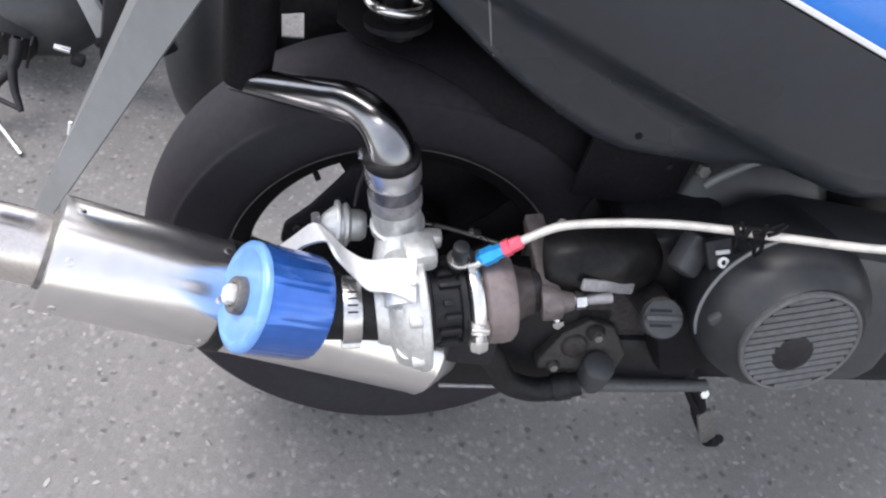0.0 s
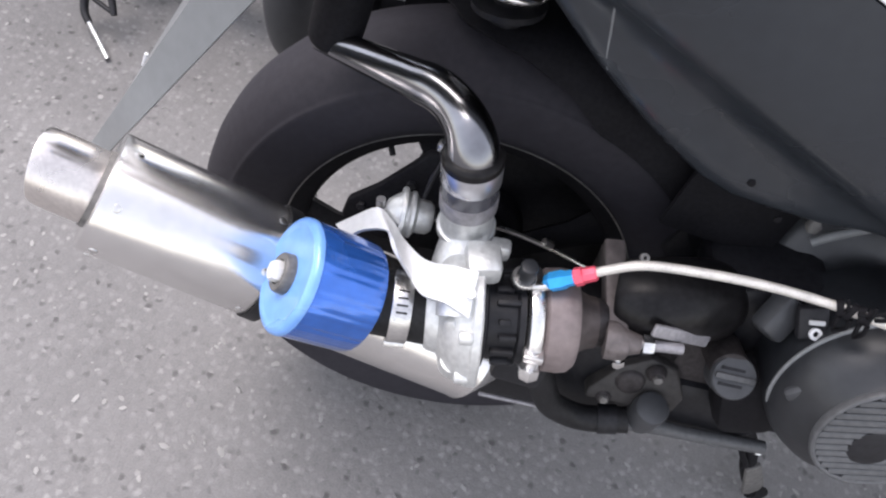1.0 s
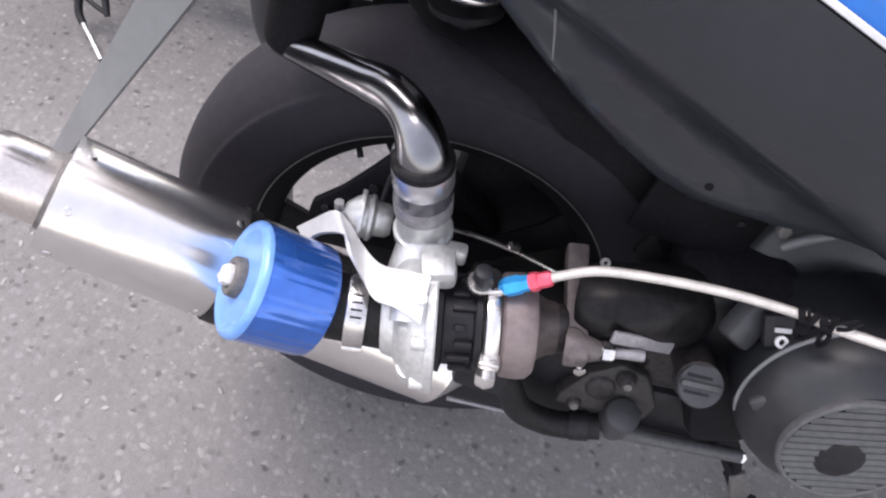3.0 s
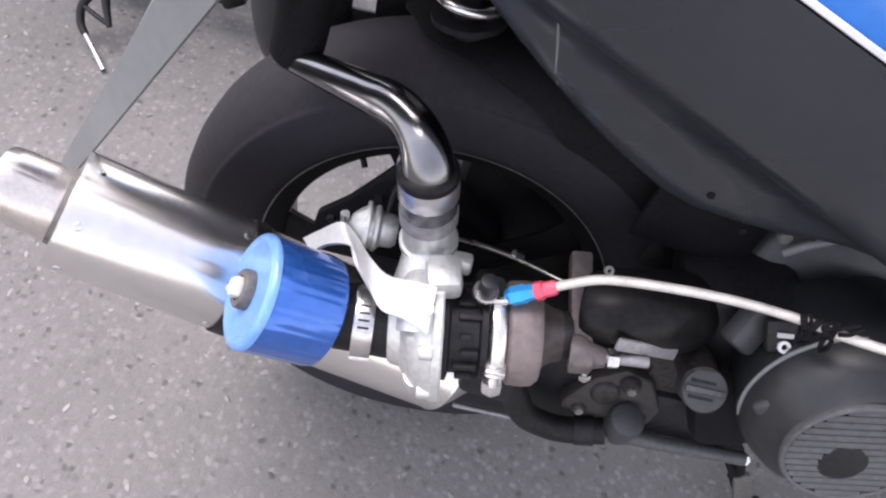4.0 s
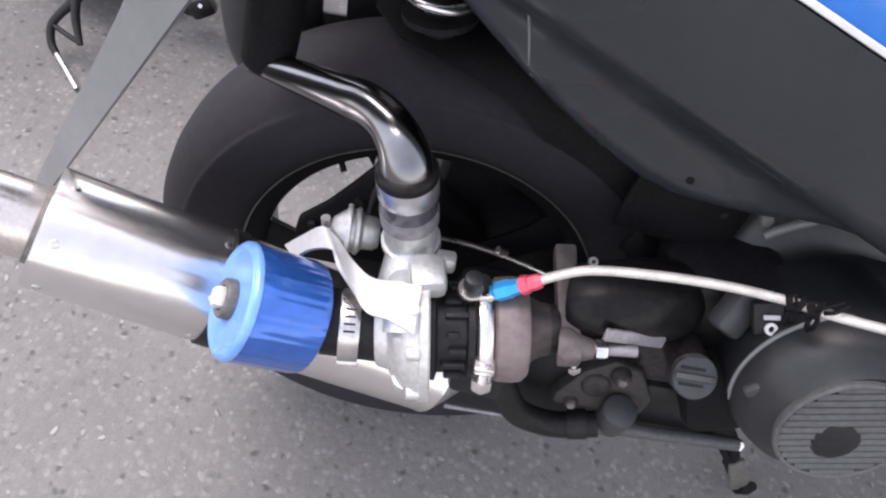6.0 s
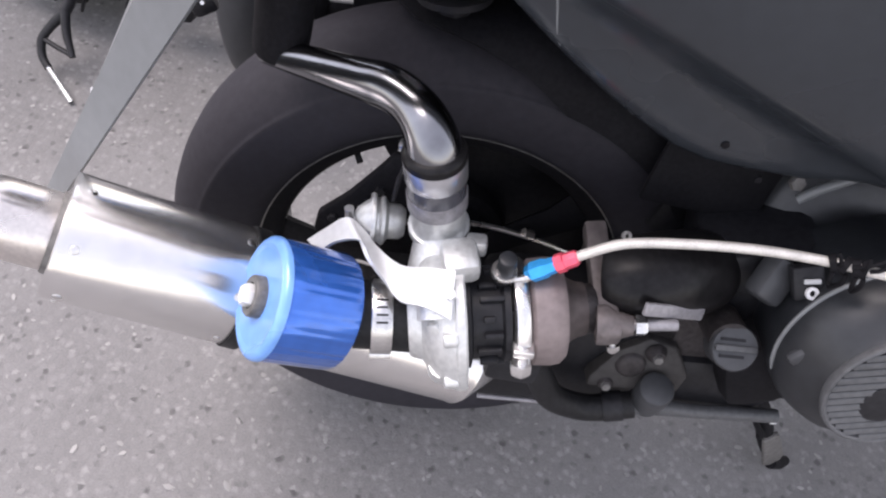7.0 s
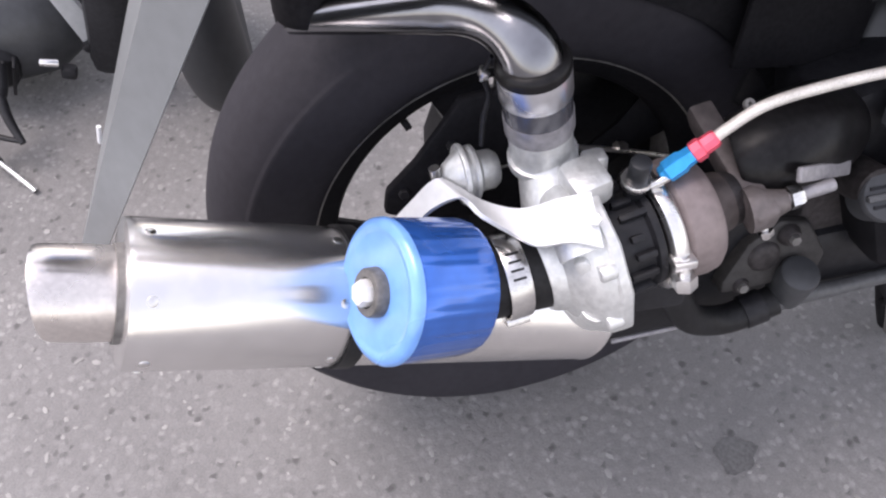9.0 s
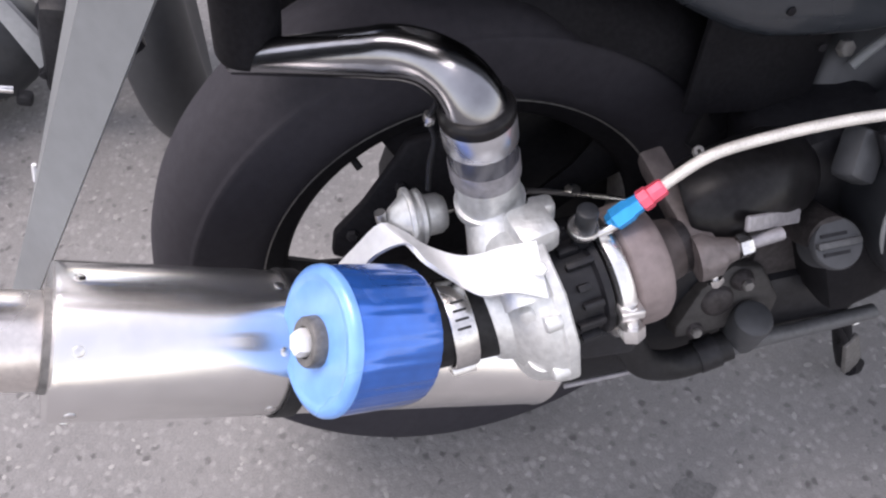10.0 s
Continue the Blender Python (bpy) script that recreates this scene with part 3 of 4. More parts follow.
def charge_pipe():
    # silicone sleeve between outlet and pipe
    sleeve = part("pipe_sleeve", lathe([(0, 0.0205), (0, 0.0215), (0.003, 0.0220), (0.050, 0.0220), (0.053, 0.0214), (0.053, 0.0195)], on_pipe(0.177), PIPE_U, 44, loop=True), RUBBER_GREY, scooter, "dark grey silicone sleeve on the charge pipe")
    part("band", lathe([(-0.011, 0.0216), (-0.011, 0.0226), (-0.010, 0.0230), (0.010, 0.0230), (0.011, 0.0226), (0.011, 0.0216)], on_pipe(0.2165), PIPE_U, 44, loop=True), SATIN, sleeve, "wide smooth steel band")
    part("lower_ring", lathe([(-0.0075, 0.0216), (-0.0075, 0.0224), (-0.0065, 0.0227), (0.0065, 0.0227), (0.0075, 0.0224), (0.0075, 0.0216)], on_pipe(0.184), PIPE_U, 44, loop=True), WORN_AND_GLINT, sleeve, "pale metal ring")
    part("collar", lathe([(-0.003, 0.0160), (-0.004, 0.0231), (0.001, 0.0232), (0.003, 0.0222), (0.0048, 0.0190), (0.0052, 0.0160)], on_pipe(0.2285), PIPE_U, 44, loop=True), GLOSS_BLACK, sleeve, "thin black collar")
    # one bend out of the collar, then straight and narrowing to the hose
    corner, end, run = Vector((-0.0255, -0.1622, 0.2568)), Vector((-0.152, -0.0800, 0.2311)), 0.0440
    p0, p3 = on_pipe(0.2270), corner + (end - corner).normalized() * run
    p1, p2 = p0 + (PIPE_U + (corner - p0).normalized()) * 0.0130, p3.lerp(corner, 0.6)
    line = [on_pipe(0.215)]
    line += [p0 * (1 - k) ** 3 + p1 * 3 * k * (1 - k) ** 2 + p2 * 3 * k * k * (1 - k) + p3 * k ** 3 for k in (j / 14 for j in range(15))]
    line += [p3.lerp(end, k / 12) for k in range(1, 13)]
    pipe = part("charge_pipe", tube(line, [0.0198, 0.0198, 0.0196, 0.0192, 0.0187, 0.0182, 0.0177, 0.0173, 0.0169, 0.0166] + [0.0164] * 6 + [0.0160 - 0.0055 * k / 12 for k in range(1, 13)], 44, 1, smooth=False), BLACK_CHROME, scooter, "bent glossy dark chrome charge pipe, tapering to its hose", 60)
    part("upper_hose", tube([(-0.1430, -0.080, 0.228), (-0.1425, -0.080, 0.231), (-0.1410, -0.080, 0.242), (-0.1380, -0.080, 0.265), (-0.1345, -0.080, 0.300), (-0.131, -0.078, 0.36), (-0.128, -0.073, 0.43)], [0.010, 0.0185, 0.0212, 0.0218, 0.0222, 0.0226, 0.0226, 0.0226, 0.0226], 32, 8), SOOT, pipe, "black rubber hose rising from the pipe")
    part("vacuum_line", tube([(-0.036, -0.158, 0.222), (-0.040, -0.150, 0.206), (-0.037, -0.149, 0.190), (-0.041, -0.148, 0.172), (-0.044, -0.150, 0.152)], [0.0016, 0.0024, 0.0018, 0.0024, 0.0016], 8, 4), BLACK, pipe, "thin worn vacuum line")
    part("line_clip", block((-0.040, -0.151, 0.207), (0.007, 0.008, 0.009), (20, 10, 0), 0.002), STEEL, pipe)


def wastegate_actuator():
    o = Vector((-0.062, -0.150, 0.131))
    u = Vector((0.97, 0.08, -0.05)).normalized()
    can = part("wastegate_actuator", lathe([(-0.01142, 0), (-0.01142, 0.00561), (-0.00952, 0.00935), (-0.001904, 0.01543), (0.000952, 0.01729), (0.000952, 0.02103), (0.001904, 0.02169), (0.004284, 0.02169), (0.005236, 0.02076), (0.005236, 0.01823), (0.007616, 0.01795), (0.00952, 0.01964), (0.01191, 0.01964), (0.01333, 0.01729), (0.01523, 0.01449), (0.02475, 0.01403), (0.02856, 0.01122), (0.02856, 0)], o, u, 40), ALLOY, scooter, "round cast aluminium wastegate actuator can")
    part("nipple", tube([o - u * 0.004, o - u * 0.014, o - u * 0.016 + Vector((0, 0, 0.01))], 0.004, 10), STEEL, can)
    rod_line = [o + u * 0.03, Vector((0.02, -0.135, 0.125)), Vector((0.072, -0.112, 0.096)), Vector((0.122, -0.105, 0.074))]
    part("actuator_rod", tube(rod_line, 0.0022, 8, 4), STEEL, can)
    part("rod_nut", hexagon((0.071, -0.1105, 0.0985), (0.9, 0.25, -0.4), 0.0045, 0.010), STEEL, can)


def brake_bracket():
    """A black cast arm between the wheel and the actuator."""
    arm = part("brake_bracket", plate([(-0.113, 0.070), (-0.109, 0.090), (-0.085, 0.112), (-0.062, 0.140), (-0.047, 0.160), (-0.014, 0.162), (0.010, 0.140), (0.020, 0.080), (-0.010, 0.050), (-0.080, 0.052)], 0.010, Matrix.Translation((0, -0.098, 0)) @ frame_of((1, 0, 0), (0, -1, 0)), 0.003), SOOT, scooter, "black cast brake bracket")
    for x, z in ((-0.096, 0.088), (-0.056, 0.124)):
        part("bracket_screw", hexagon((x, -0.103, z), (0, -1, 0), 0.0045, 0.004), BLACK, arm)


def sheet_bracket():
    """A bent strip of bright sheet from behind the filter to the compressor."""
    far = [(-0.112, -0.146, 0.098), (-0.097, -0.151, 0.117), (-0.079, -0.158, 0.138), (-0.065, -0.165, 0.134), (-0.052, -0.180, 0.130), (-0.034, -0.205, 0.138), (-0.014, -0.222, 0.154), (0.006, -0.226, 0.158)]
    near = [(-0.100, -0.168, 0.106), (-0.086, -0.172, 0.124), (-0.066, -0.183, 0.138), (-0.056, -0.198, 0.133), (-0.045, -0.214, 0.131), (-0.032, -0.236, 0.132), (-0.014, -0.247, 0.140), (0.006, -0.252, 0.134)]
    rows = [[Vector(p).lerp(Vector(q), k / 4) for k in range(5)] for p, q in zip(spline(far, 4), spline(near, 4))]
    br = part("support_bracket", sheet(rows, 0.003), ALLOY_SHEET, scooter, "bent bright aluminium support strap", 60)
    part("bracket_bolt", hexagon((0.004, -0.240, 0.147), (-0.2, -0.5, 0.8), 0.0045, 0.003), ALLOY_SHEET, br)


def oil_line():
    a = Vector((0.044, -0.208, 0.134))
    fit = part("oil_feed_line", tube([(0.090, -0.2106, 0.166), (0.100, -0.210, 0.173), (0.126, -0.21, 0.186), (0.173, -0.21, 0.1915), (0.221, -0.21, 0.1925), (0.268, -0.214, 0.192), (0.309, -0.234, 0.201), (0.395, -0.238, 0.197), (0.505, -0.238, 0.198)], 0.0038, 14, 8), BRAID, scooter, "braided steel oil feed line with blue and red fittings")
    part("banjo_bolt", rod(a + Vector((0, 0.004, -0.004)), (0, -0.25, 1), 0.033, 0.0070, 0.0015, 20), SHROUD, fit, "black banjo bolt")
    part("banjo_ring", lathe([(-0.003, 0.0070), (-0.003, 0.0095), (-0.002, 0.0102), (0.002, 0.0102), (0.003, 0.0095), (0.003, 0.0070)], a + Vector((0, 0.001, 0.009)), (0, -0.25, 1), 28, loop=True), CLAMP, fit, "bright banjo ring")
    part("elbow", tube([a + Vector((0.008, -0.003, 0.006)), a + Vector((0.018, -0.004, 0.011)), (0.070, -0.209, 0.151)], 0.0036, 12, 5), STEEL, fit)
    d = Vector((0.098, -0.211, 0.172)) - Vector((0.062, -0.209, 0.146))
    part("blue_nut", lathe([(0.005, 0.0042), (0.006, 0.0058), (0.009, 0.0066), (0.010, 0.0078), (0.021, 0.0078), (0.023, 0.0066), (0.030, 0.0062), (0.030, 0)], Vector((0.062, -0.209, 0.146)) - d.normalized() * 0.008, d, 6), BLUE_ANO, fit, "blue anodised hexagon nut")
    part("red_nut", lathe([(0, 0.0060), (0.001, 0.0074), (0.007, 0.0074), (0.008, 0.0062), (0.016, 0.0060), (0.018, 0.0050), (0.018, 0)], Vector((0.062, -0.209, 0.146)) + d.normalized() * 0.021, d, 8), RED_ANO, fit, "red anodised hose socket")
    at = Vector((0.268, -0.214, 0.192))
    d = Vector((0.041, -0.020, 0.009)).normalized()
    for s, tilt in ((0.004, 0.25), (0.012, -0.3), (0.019, 0.15), (0.024, -0.1)):
        q = at + d * s
        tie = part("cable_tie", lathe([(-0.0026, 0.0042), (-0.0026, 0.0068), (0.0026, 0.0068), (0.0026, 0.0042)], q, d + Vector((0, tilt, tilt)), 20, loop=True), SOOT, fit, "black cable tie")
        part("tail", tube([q + Vector((0.001, -0.006, 0.004)), q + Vector((0.003 - tilt * 0.02, -0.010, 0.010)), q + Vector((0.006 - tilt * 0.05, -0.010, 0.018))], [0.0018, 0.0016, 0.0010], 8, 4), SOOT, tie)
        part("lower_loop", tube([q + Vector((0, -0.005, -0.004)), q + Vector((0.002, -0.004, -0.014)), q + Vector((0.005 + tilt * 0.02, 0.002, -0.024))], 0.0018, 8, 4), SOOT, tie)


def engine():
    crank = lathe([(-0.09, 0), (-0.09, 0.050), (-0.08, 0.062), (0.05, 0.066), (0.12, 0.06), (0.12, 0)], (0.235, -0.06, 0.02), (0, 1, 0), 40)
    eng = part("engine", crank, DARK_IRON, scooter, "dark oily scooter engine")
    part("transmission_case", block((0.125, 0.06, 0.0), (0.36, 0.07, 0.11), (0, 4, 0), 0.034), BLACK, eng)
    # plain black block, added to hide the ground seen through the wheel
    part("wheel_gap_block", block((0.115, 0.045, 0.02), (0.21, 0.05, 0.27), (0, 4, 0), 0.024), BLACK, eng)
    part("crankcase_face", plate([(-0.046, -0.032), (0.040, -0.032), (0.046, -0.01), (0.028, 0.024), (0.0, 0.032), (-0.026, 0.014), (-0.046, -0.020)], 0.03, Matrix.Translation((0.197, -0.148, -0.004)) @ frame_of((1, 0, 0), (0, -1, 0.15)), 0.004), OILY_ALLOY, eng, "dark oily cast crankcase cover")
    for x, z, r, h in ((0.168, -0.026, 0.0075, 0.007), (0.226, -0.024, 0.0075, 0.007), (0.205, 0.018, 0.0080, 0.007), (0.186, 0.000, 0.0130, 0.005)):
        part("case_boss", lathe([(0, r + 0.002), (h * 0.7, r), (h, r * 0.8), (h, 0)], (x, -0.162, z - 0.002), (0, -1, 0.15), 16), DARK_IRON, eng)
    for x, z in ((0.168, -0.026), (0.226, -0.024), (0.205, 0.018)):
        part("case_bolt", hexagon((x, -0.169, z - 0.001), (0, -1, 0.15), 0.0048, 0.004), DULL_ALLOY, eng)
    # exhaust flange between turbine and head
    fl = part("exhaust_flange", plate([(-0.048, -0.008), (0.030, -0.009), (0.040, -0.012), (0.050, -0.012), (0.054, -0.008), (0.054, 0.008), (0.050, 0.012), (0.040, 0.012), (0.030, 0.010), (-0.040, 0.009), (-0.048, 0.004)], 0.018, Matrix.Translation((0.126, -0.179, 0.120)) @ frame_of((0.10, -0.93, -0.35), (0.99, 0.06, 0.12)), 0.0025), MID_IRON, eng, "rusty brown flange plate")
    part("flange_boss", lathe([(-0.006, 0), (-0.006, 0.016), (0.002, 0.016), (0.010, 0.011), (0.022, 0.0075), (0.022, 0)], (0.128, -0.216, 0.106), (0.97, -0.1, 0.18), 28), MID_IRON, eng)
    part("stud", rod((0.142, -0.2185, 0.110), (0.98, 0.0, 0.14), 0.041, 0.0046, 0.001, 16), WORN_AND_GLINT, eng, "worn threaded stud")
    part("lower_stud", rod((0.138, -0.214, 0.090), (0.25, -0.3, -0.9), 0.014, 0.0036, 0.001, 14), STEEL, eng)
    part("lower_nut", hexagon((0.140, -0.217, 0.084), (0.25, -0.3, -0.9), 0.0055, 0.005), STEEL, eng)
    part("stud_nut", hexagon((0.150, -0.2190, 0.1115), (0.98, 0.0, 0.14), 0.0085, 0.009), STEEL, eng)
    # glossy black bent manifold
    part("manifold", tube([(0.138, -0.172, 0.112), (0.152, -0.176, 0.118), (0.180, -0.170, 0.120), (0.212, -0.150, 0.110), (0.228, -0.12, 0.08), (0.23, -0.08, 0.04)], [0.033, 0.036, 0.037, 0.036, 0.034, 0.034], 32, 8), GLOSS_BLACK, eng, "glossy black bent manifold pipe")
    # pale strip stands in for the sky's highlight on the glossy manifold
    part("highlight_strip", block((0.180, -0.2090, 0.1205), (0.066, 0.011, 0.005), along=frame_of((0.072, 0.030, -0.030), (0.05, -0.9, 0.45)), bevel=0.002), WORN_AND_GLINT, eng, "pale strip for the highlight on the manifold")
    part("edge_eye", lathe([(-0.0015, 0.0016), (-0.0015, 0.0040), (0.0015, 0.0040), (0.0015, 0.0016)], (0.137, -0.172, 0.160), (0.1, -0.7, 0.7), 18, loop=True), DULL_ALLOY, eng)
    # oil filler cap with a grip bar
    CAP, CAP_U = Vector((0.246, -0.198, 0.074)), Vector((0.05, 0.75, -0.65)).normalized()
    flat = frame_of((1, 0, 0), -CAP_U)
    cap = part("oil_filler_cap", lathe([(0.02, 0.018), (0.004, 0.0190), (0.001, 0.0196), (-0.004, 0.0196), (-0.006, 0.0184), (-0.006, 0)], CAP, CAP_U, 40), AIRBOX, eng, "round grey oil filler cap with a slot")
    part("grip", block(CAP - CAP_U * 0.0075, (0.035, 0.0050, 0.004), along=flat, bevel=0.001), GRILLE, cap)
    for dz in (-0.007, 0.007):
        part("groove", block(CAP - CAP_U * 0.0058 + flat.col[1].xyz * dz, (0.026, 0.0026, 0.0012), along=flat, bevel=0), BLACK, cap)
    part("filler_neck", tube([(0.243, -0.195, 0.078), (0.243, -0.15, 0.066), (0.24, -0.10, 0.05)], 0.017, 24, 4), DARK_IRON, eng)
    part("cylinder", block((0.27, -0.11, 0.10), (0.10, 0.10, 0.09), (0, -12, 0), 0.012), BLACK, eng)
    # grey connector box and clip beside the plug
    part("plug_cap", block((0.262, -0.176, 0.134), (0.028, 0.022, 0.038), (-30, 32, 0), 0.006), AIRBOX, eng, "dark grey plug connector")
    part("connector", block((0.281, -0.188, 0.147), (0.024, 0.012, 0.028), (-25, -18, 0), 0.003), BLACK, eng)
    part("connector_eye", lathe([(0, 0.0026), (0, 0.0050), (0.003, 0.0050), (0.003, 0.0026)], (0.283, -0.197, 0.143), (0, -0.8, 0.6), 20, loop=True), WHITE_TRIM, eng, "small white connector eye")
    part("connector_bar", block((0.281, -0.194, 0.1525), (0.013, 0.003, 0.004), (-35, -10, 0), 0.001), PALE_TRIM, eng)
    # hose from the turbine, clip, and a grey drain pipe forward
    part("lower_hose", tube([(0.078, -0.190, 0.035), (0.098, -0.184, 0.000), (0.116, -0.179, -0.036), (0.138, -0.174, -0.054), (0.163, -0.172, -0.059), (0.200, -0.171, -0.050)], 0.0130, 20, 6), HOSE, eng, "black rubber drain hose")
    part("hose_end", lathe([(-0.008, 0.0132), (-0.008, 0.0148), (0.010, 0.0148), (0.010, 0.0132)], (0.180, -0.171, -0.0555), (1, 0, 0.26), 24, loop=True), BLACK, eng)
    part("drain_pipe", tube([(0.190, -0.171, -0.0535), (0.215, -0.171, -0.050), (0.262, -0.168, -0.055), (0.345, -0.164, -0.057)], [0.0105, 0.0090, 0.0072, 0.0070], 20, 6), GRILLE, eng, "dark grey drain pipe")
    part("drain_union", rod((0.213, -0.164, -0.052), (-0.06, -0.38, 0.92), 0.046, 0.0165, 0.004, 28), AIRBOX, eng, "rounded dark grey drain union")
    part("drain_block", block((0.068, -0.197, 0.040), (0.046, 0.040, 0.034), (0, 6, 0), 0.006), BLACK, eng, "black oil drain block")
    part("drain_rod", rod((0.050, -0.18, -0.046), (1, 0, 0), 0.062, 0.0022, 0.0004, 10), WORN_AND_GLINT, eng, "thin steel rod")
    # black fill added behind the hose, set low to shade the ground
    part("under_engine_fill", block((0.140, -0.115, -0.0205), (0.20, 0.07, 0.155), (0, 0, 0), 0.02), BLACK, eng)
    part("lower_cover", block((0.27, -0.13, -0.03), (0.13, 0.06, 0.07), (0, 0, 0), 0.015), BLACK, eng)


def fan_cover():
    # rounded shroud round the fan
    o = Vector((0.350, -0.135, 0.090))
    u = Vector((0.03, -1, 0.10)).normalized()
    shroud = part("fan_shroud", lathe([(0, 0.079), (0.06, 0.081), (0.073, 0.0812), (0.084, 0.0785), (0.096, 0.0735), (0.105, 0.0660), (0.111, 0.0595), (0.116, 0.0560), (0.116, 0.0)], o, u, 72), SHROUD, scooter, "dark grey plastic engine fan shroud")
    part("cylinder_shroud", block((0.42, -0.15, 0.075), (0.18, 0.11, 0.17), (0, 8, 0), 0.03), AIRBOX, shroud)
    part("side_duct", block((0.285, -0.165, 0.03), (0.06, 0.06, 0.085), (0, -20, 0), 0.015), SOOT, shroud)
    face = o + u * 0.117 + Vector((-0.004, 0, -0.001))
    x = Vector((0.978, 0.03, 0.20))
    x = (x - u * x.dot(u)).normalized()
    z = u.cross(x)
    part("grille_rim", lathe([(-0.006, 0.0530), (0.001, 0.0556), (0.004, 0.0548), (0.0050, 0.0530), (0.004, 0.0512), (-0.001, 0.0500)], face, u, 64, loop=True), GRILLE, shroud)
    for k in range(14):
        h = -0.0481 + 0.0074 * k
        half = math.sqrt(max(0.0, 0.0513 ** 2 - h * h))
        part("slat", block(face + z * h + u * 0.001, (half * 2, 0.006, 0.0058), along=Matrix((x, u, -z)).transposed().to_4x4() @ Euler((radians(-14), 0, 0)).to_matrix().to_4x4(), bevel=0.0008), GRILLE, shroud)
    # black disc painted in for the shaded recess of the grille
    part("recess_shade", lathe([(0, 0.0195), (0.004, 0.0190), (0.0048, 0.017), (0.0048, 0)], face - x * 0.006 - z * 0.010, u, 32), BLACK, shroud)
    part("shroud_boss", block((0.284, -0.228, 0.108), (0.028, 0.010, 0.013), (0, -48, 0), 0.0045), AIRBOX, shroud)
    # raised shroud edge in silver: its gloss highlight is put into the colour
    ring = [o + u * 0.074 + (x * math.cos(radians(w)) + z * math.sin(radians(w))) * 0.0815 for w in range(188, 84, -8)]
    part("rear_lip", tube(ring, [0.0008] + [0.0019] * (len(ring) - 3) + [0.0014, 0.0008], 10, 3), SILVER, shroud, "shroud edge, pale for its gloss highlight")


def strut():
    """The tapering grey stay behind the wheel: a hollow fold with two faces."""
    rows = []
    for z in (0.045, 0.10, 0.15, 0.20, 0.25, 0.30, 0.37, 0.46):
        k = (z - 0.1) / 0.3
        back = Vector((-0.332 + 0.157 * k, -0.084 - 0.057 * k, z))
        front = Vector((-0.3174 + 0.196 * k, -0.137 - 0.077 * k, z))
        fold = back.lerp(front, 0.5) + Vector((-0.006, -0.014, 0.011)) * (0.7 + 0.6 * k)
        inner = Vector((-0.003, 0.013, -0.009))
        rows.append([back + inner, back, back.lerp(fold, 0.85), fold, fold.lerp(front, 0.15), front, front + inner * 0.8])
    stay = part("tail_stay", sheet(rows, 0.004), SILVER, scooter, "tapering silver-grey tail stay", 35)
    part("stay_wire", tube([(-0.345, -0.050, 0.058), (-0.336, -0.056, 0.080), (-0.326, -0.060, 0.105)], 0.0024, 8, 4), WHITE_TRIM, stay, "thin white wire end")
    part("stay_clip", tube([(-0.303, -0.067, 0.157), (-0.301, -0.068, 0.164), (-0.299, -0.069, 0.171)], 0.0017, 8, 4), WHITE_TRIM, stay, "small white clip")


def lower_edge(x):
    return float(np.interp(x, [-0.2, 0, 0.04, 0.09, 0.147, 0.18, 0.25, 0.29, 0.32, 0.36, 0.6], [0.52, 0.358, 0.322, 0.283, 0.247, 0.235, 0.229, 0.232, 0.228, 0.213, 0.205]))


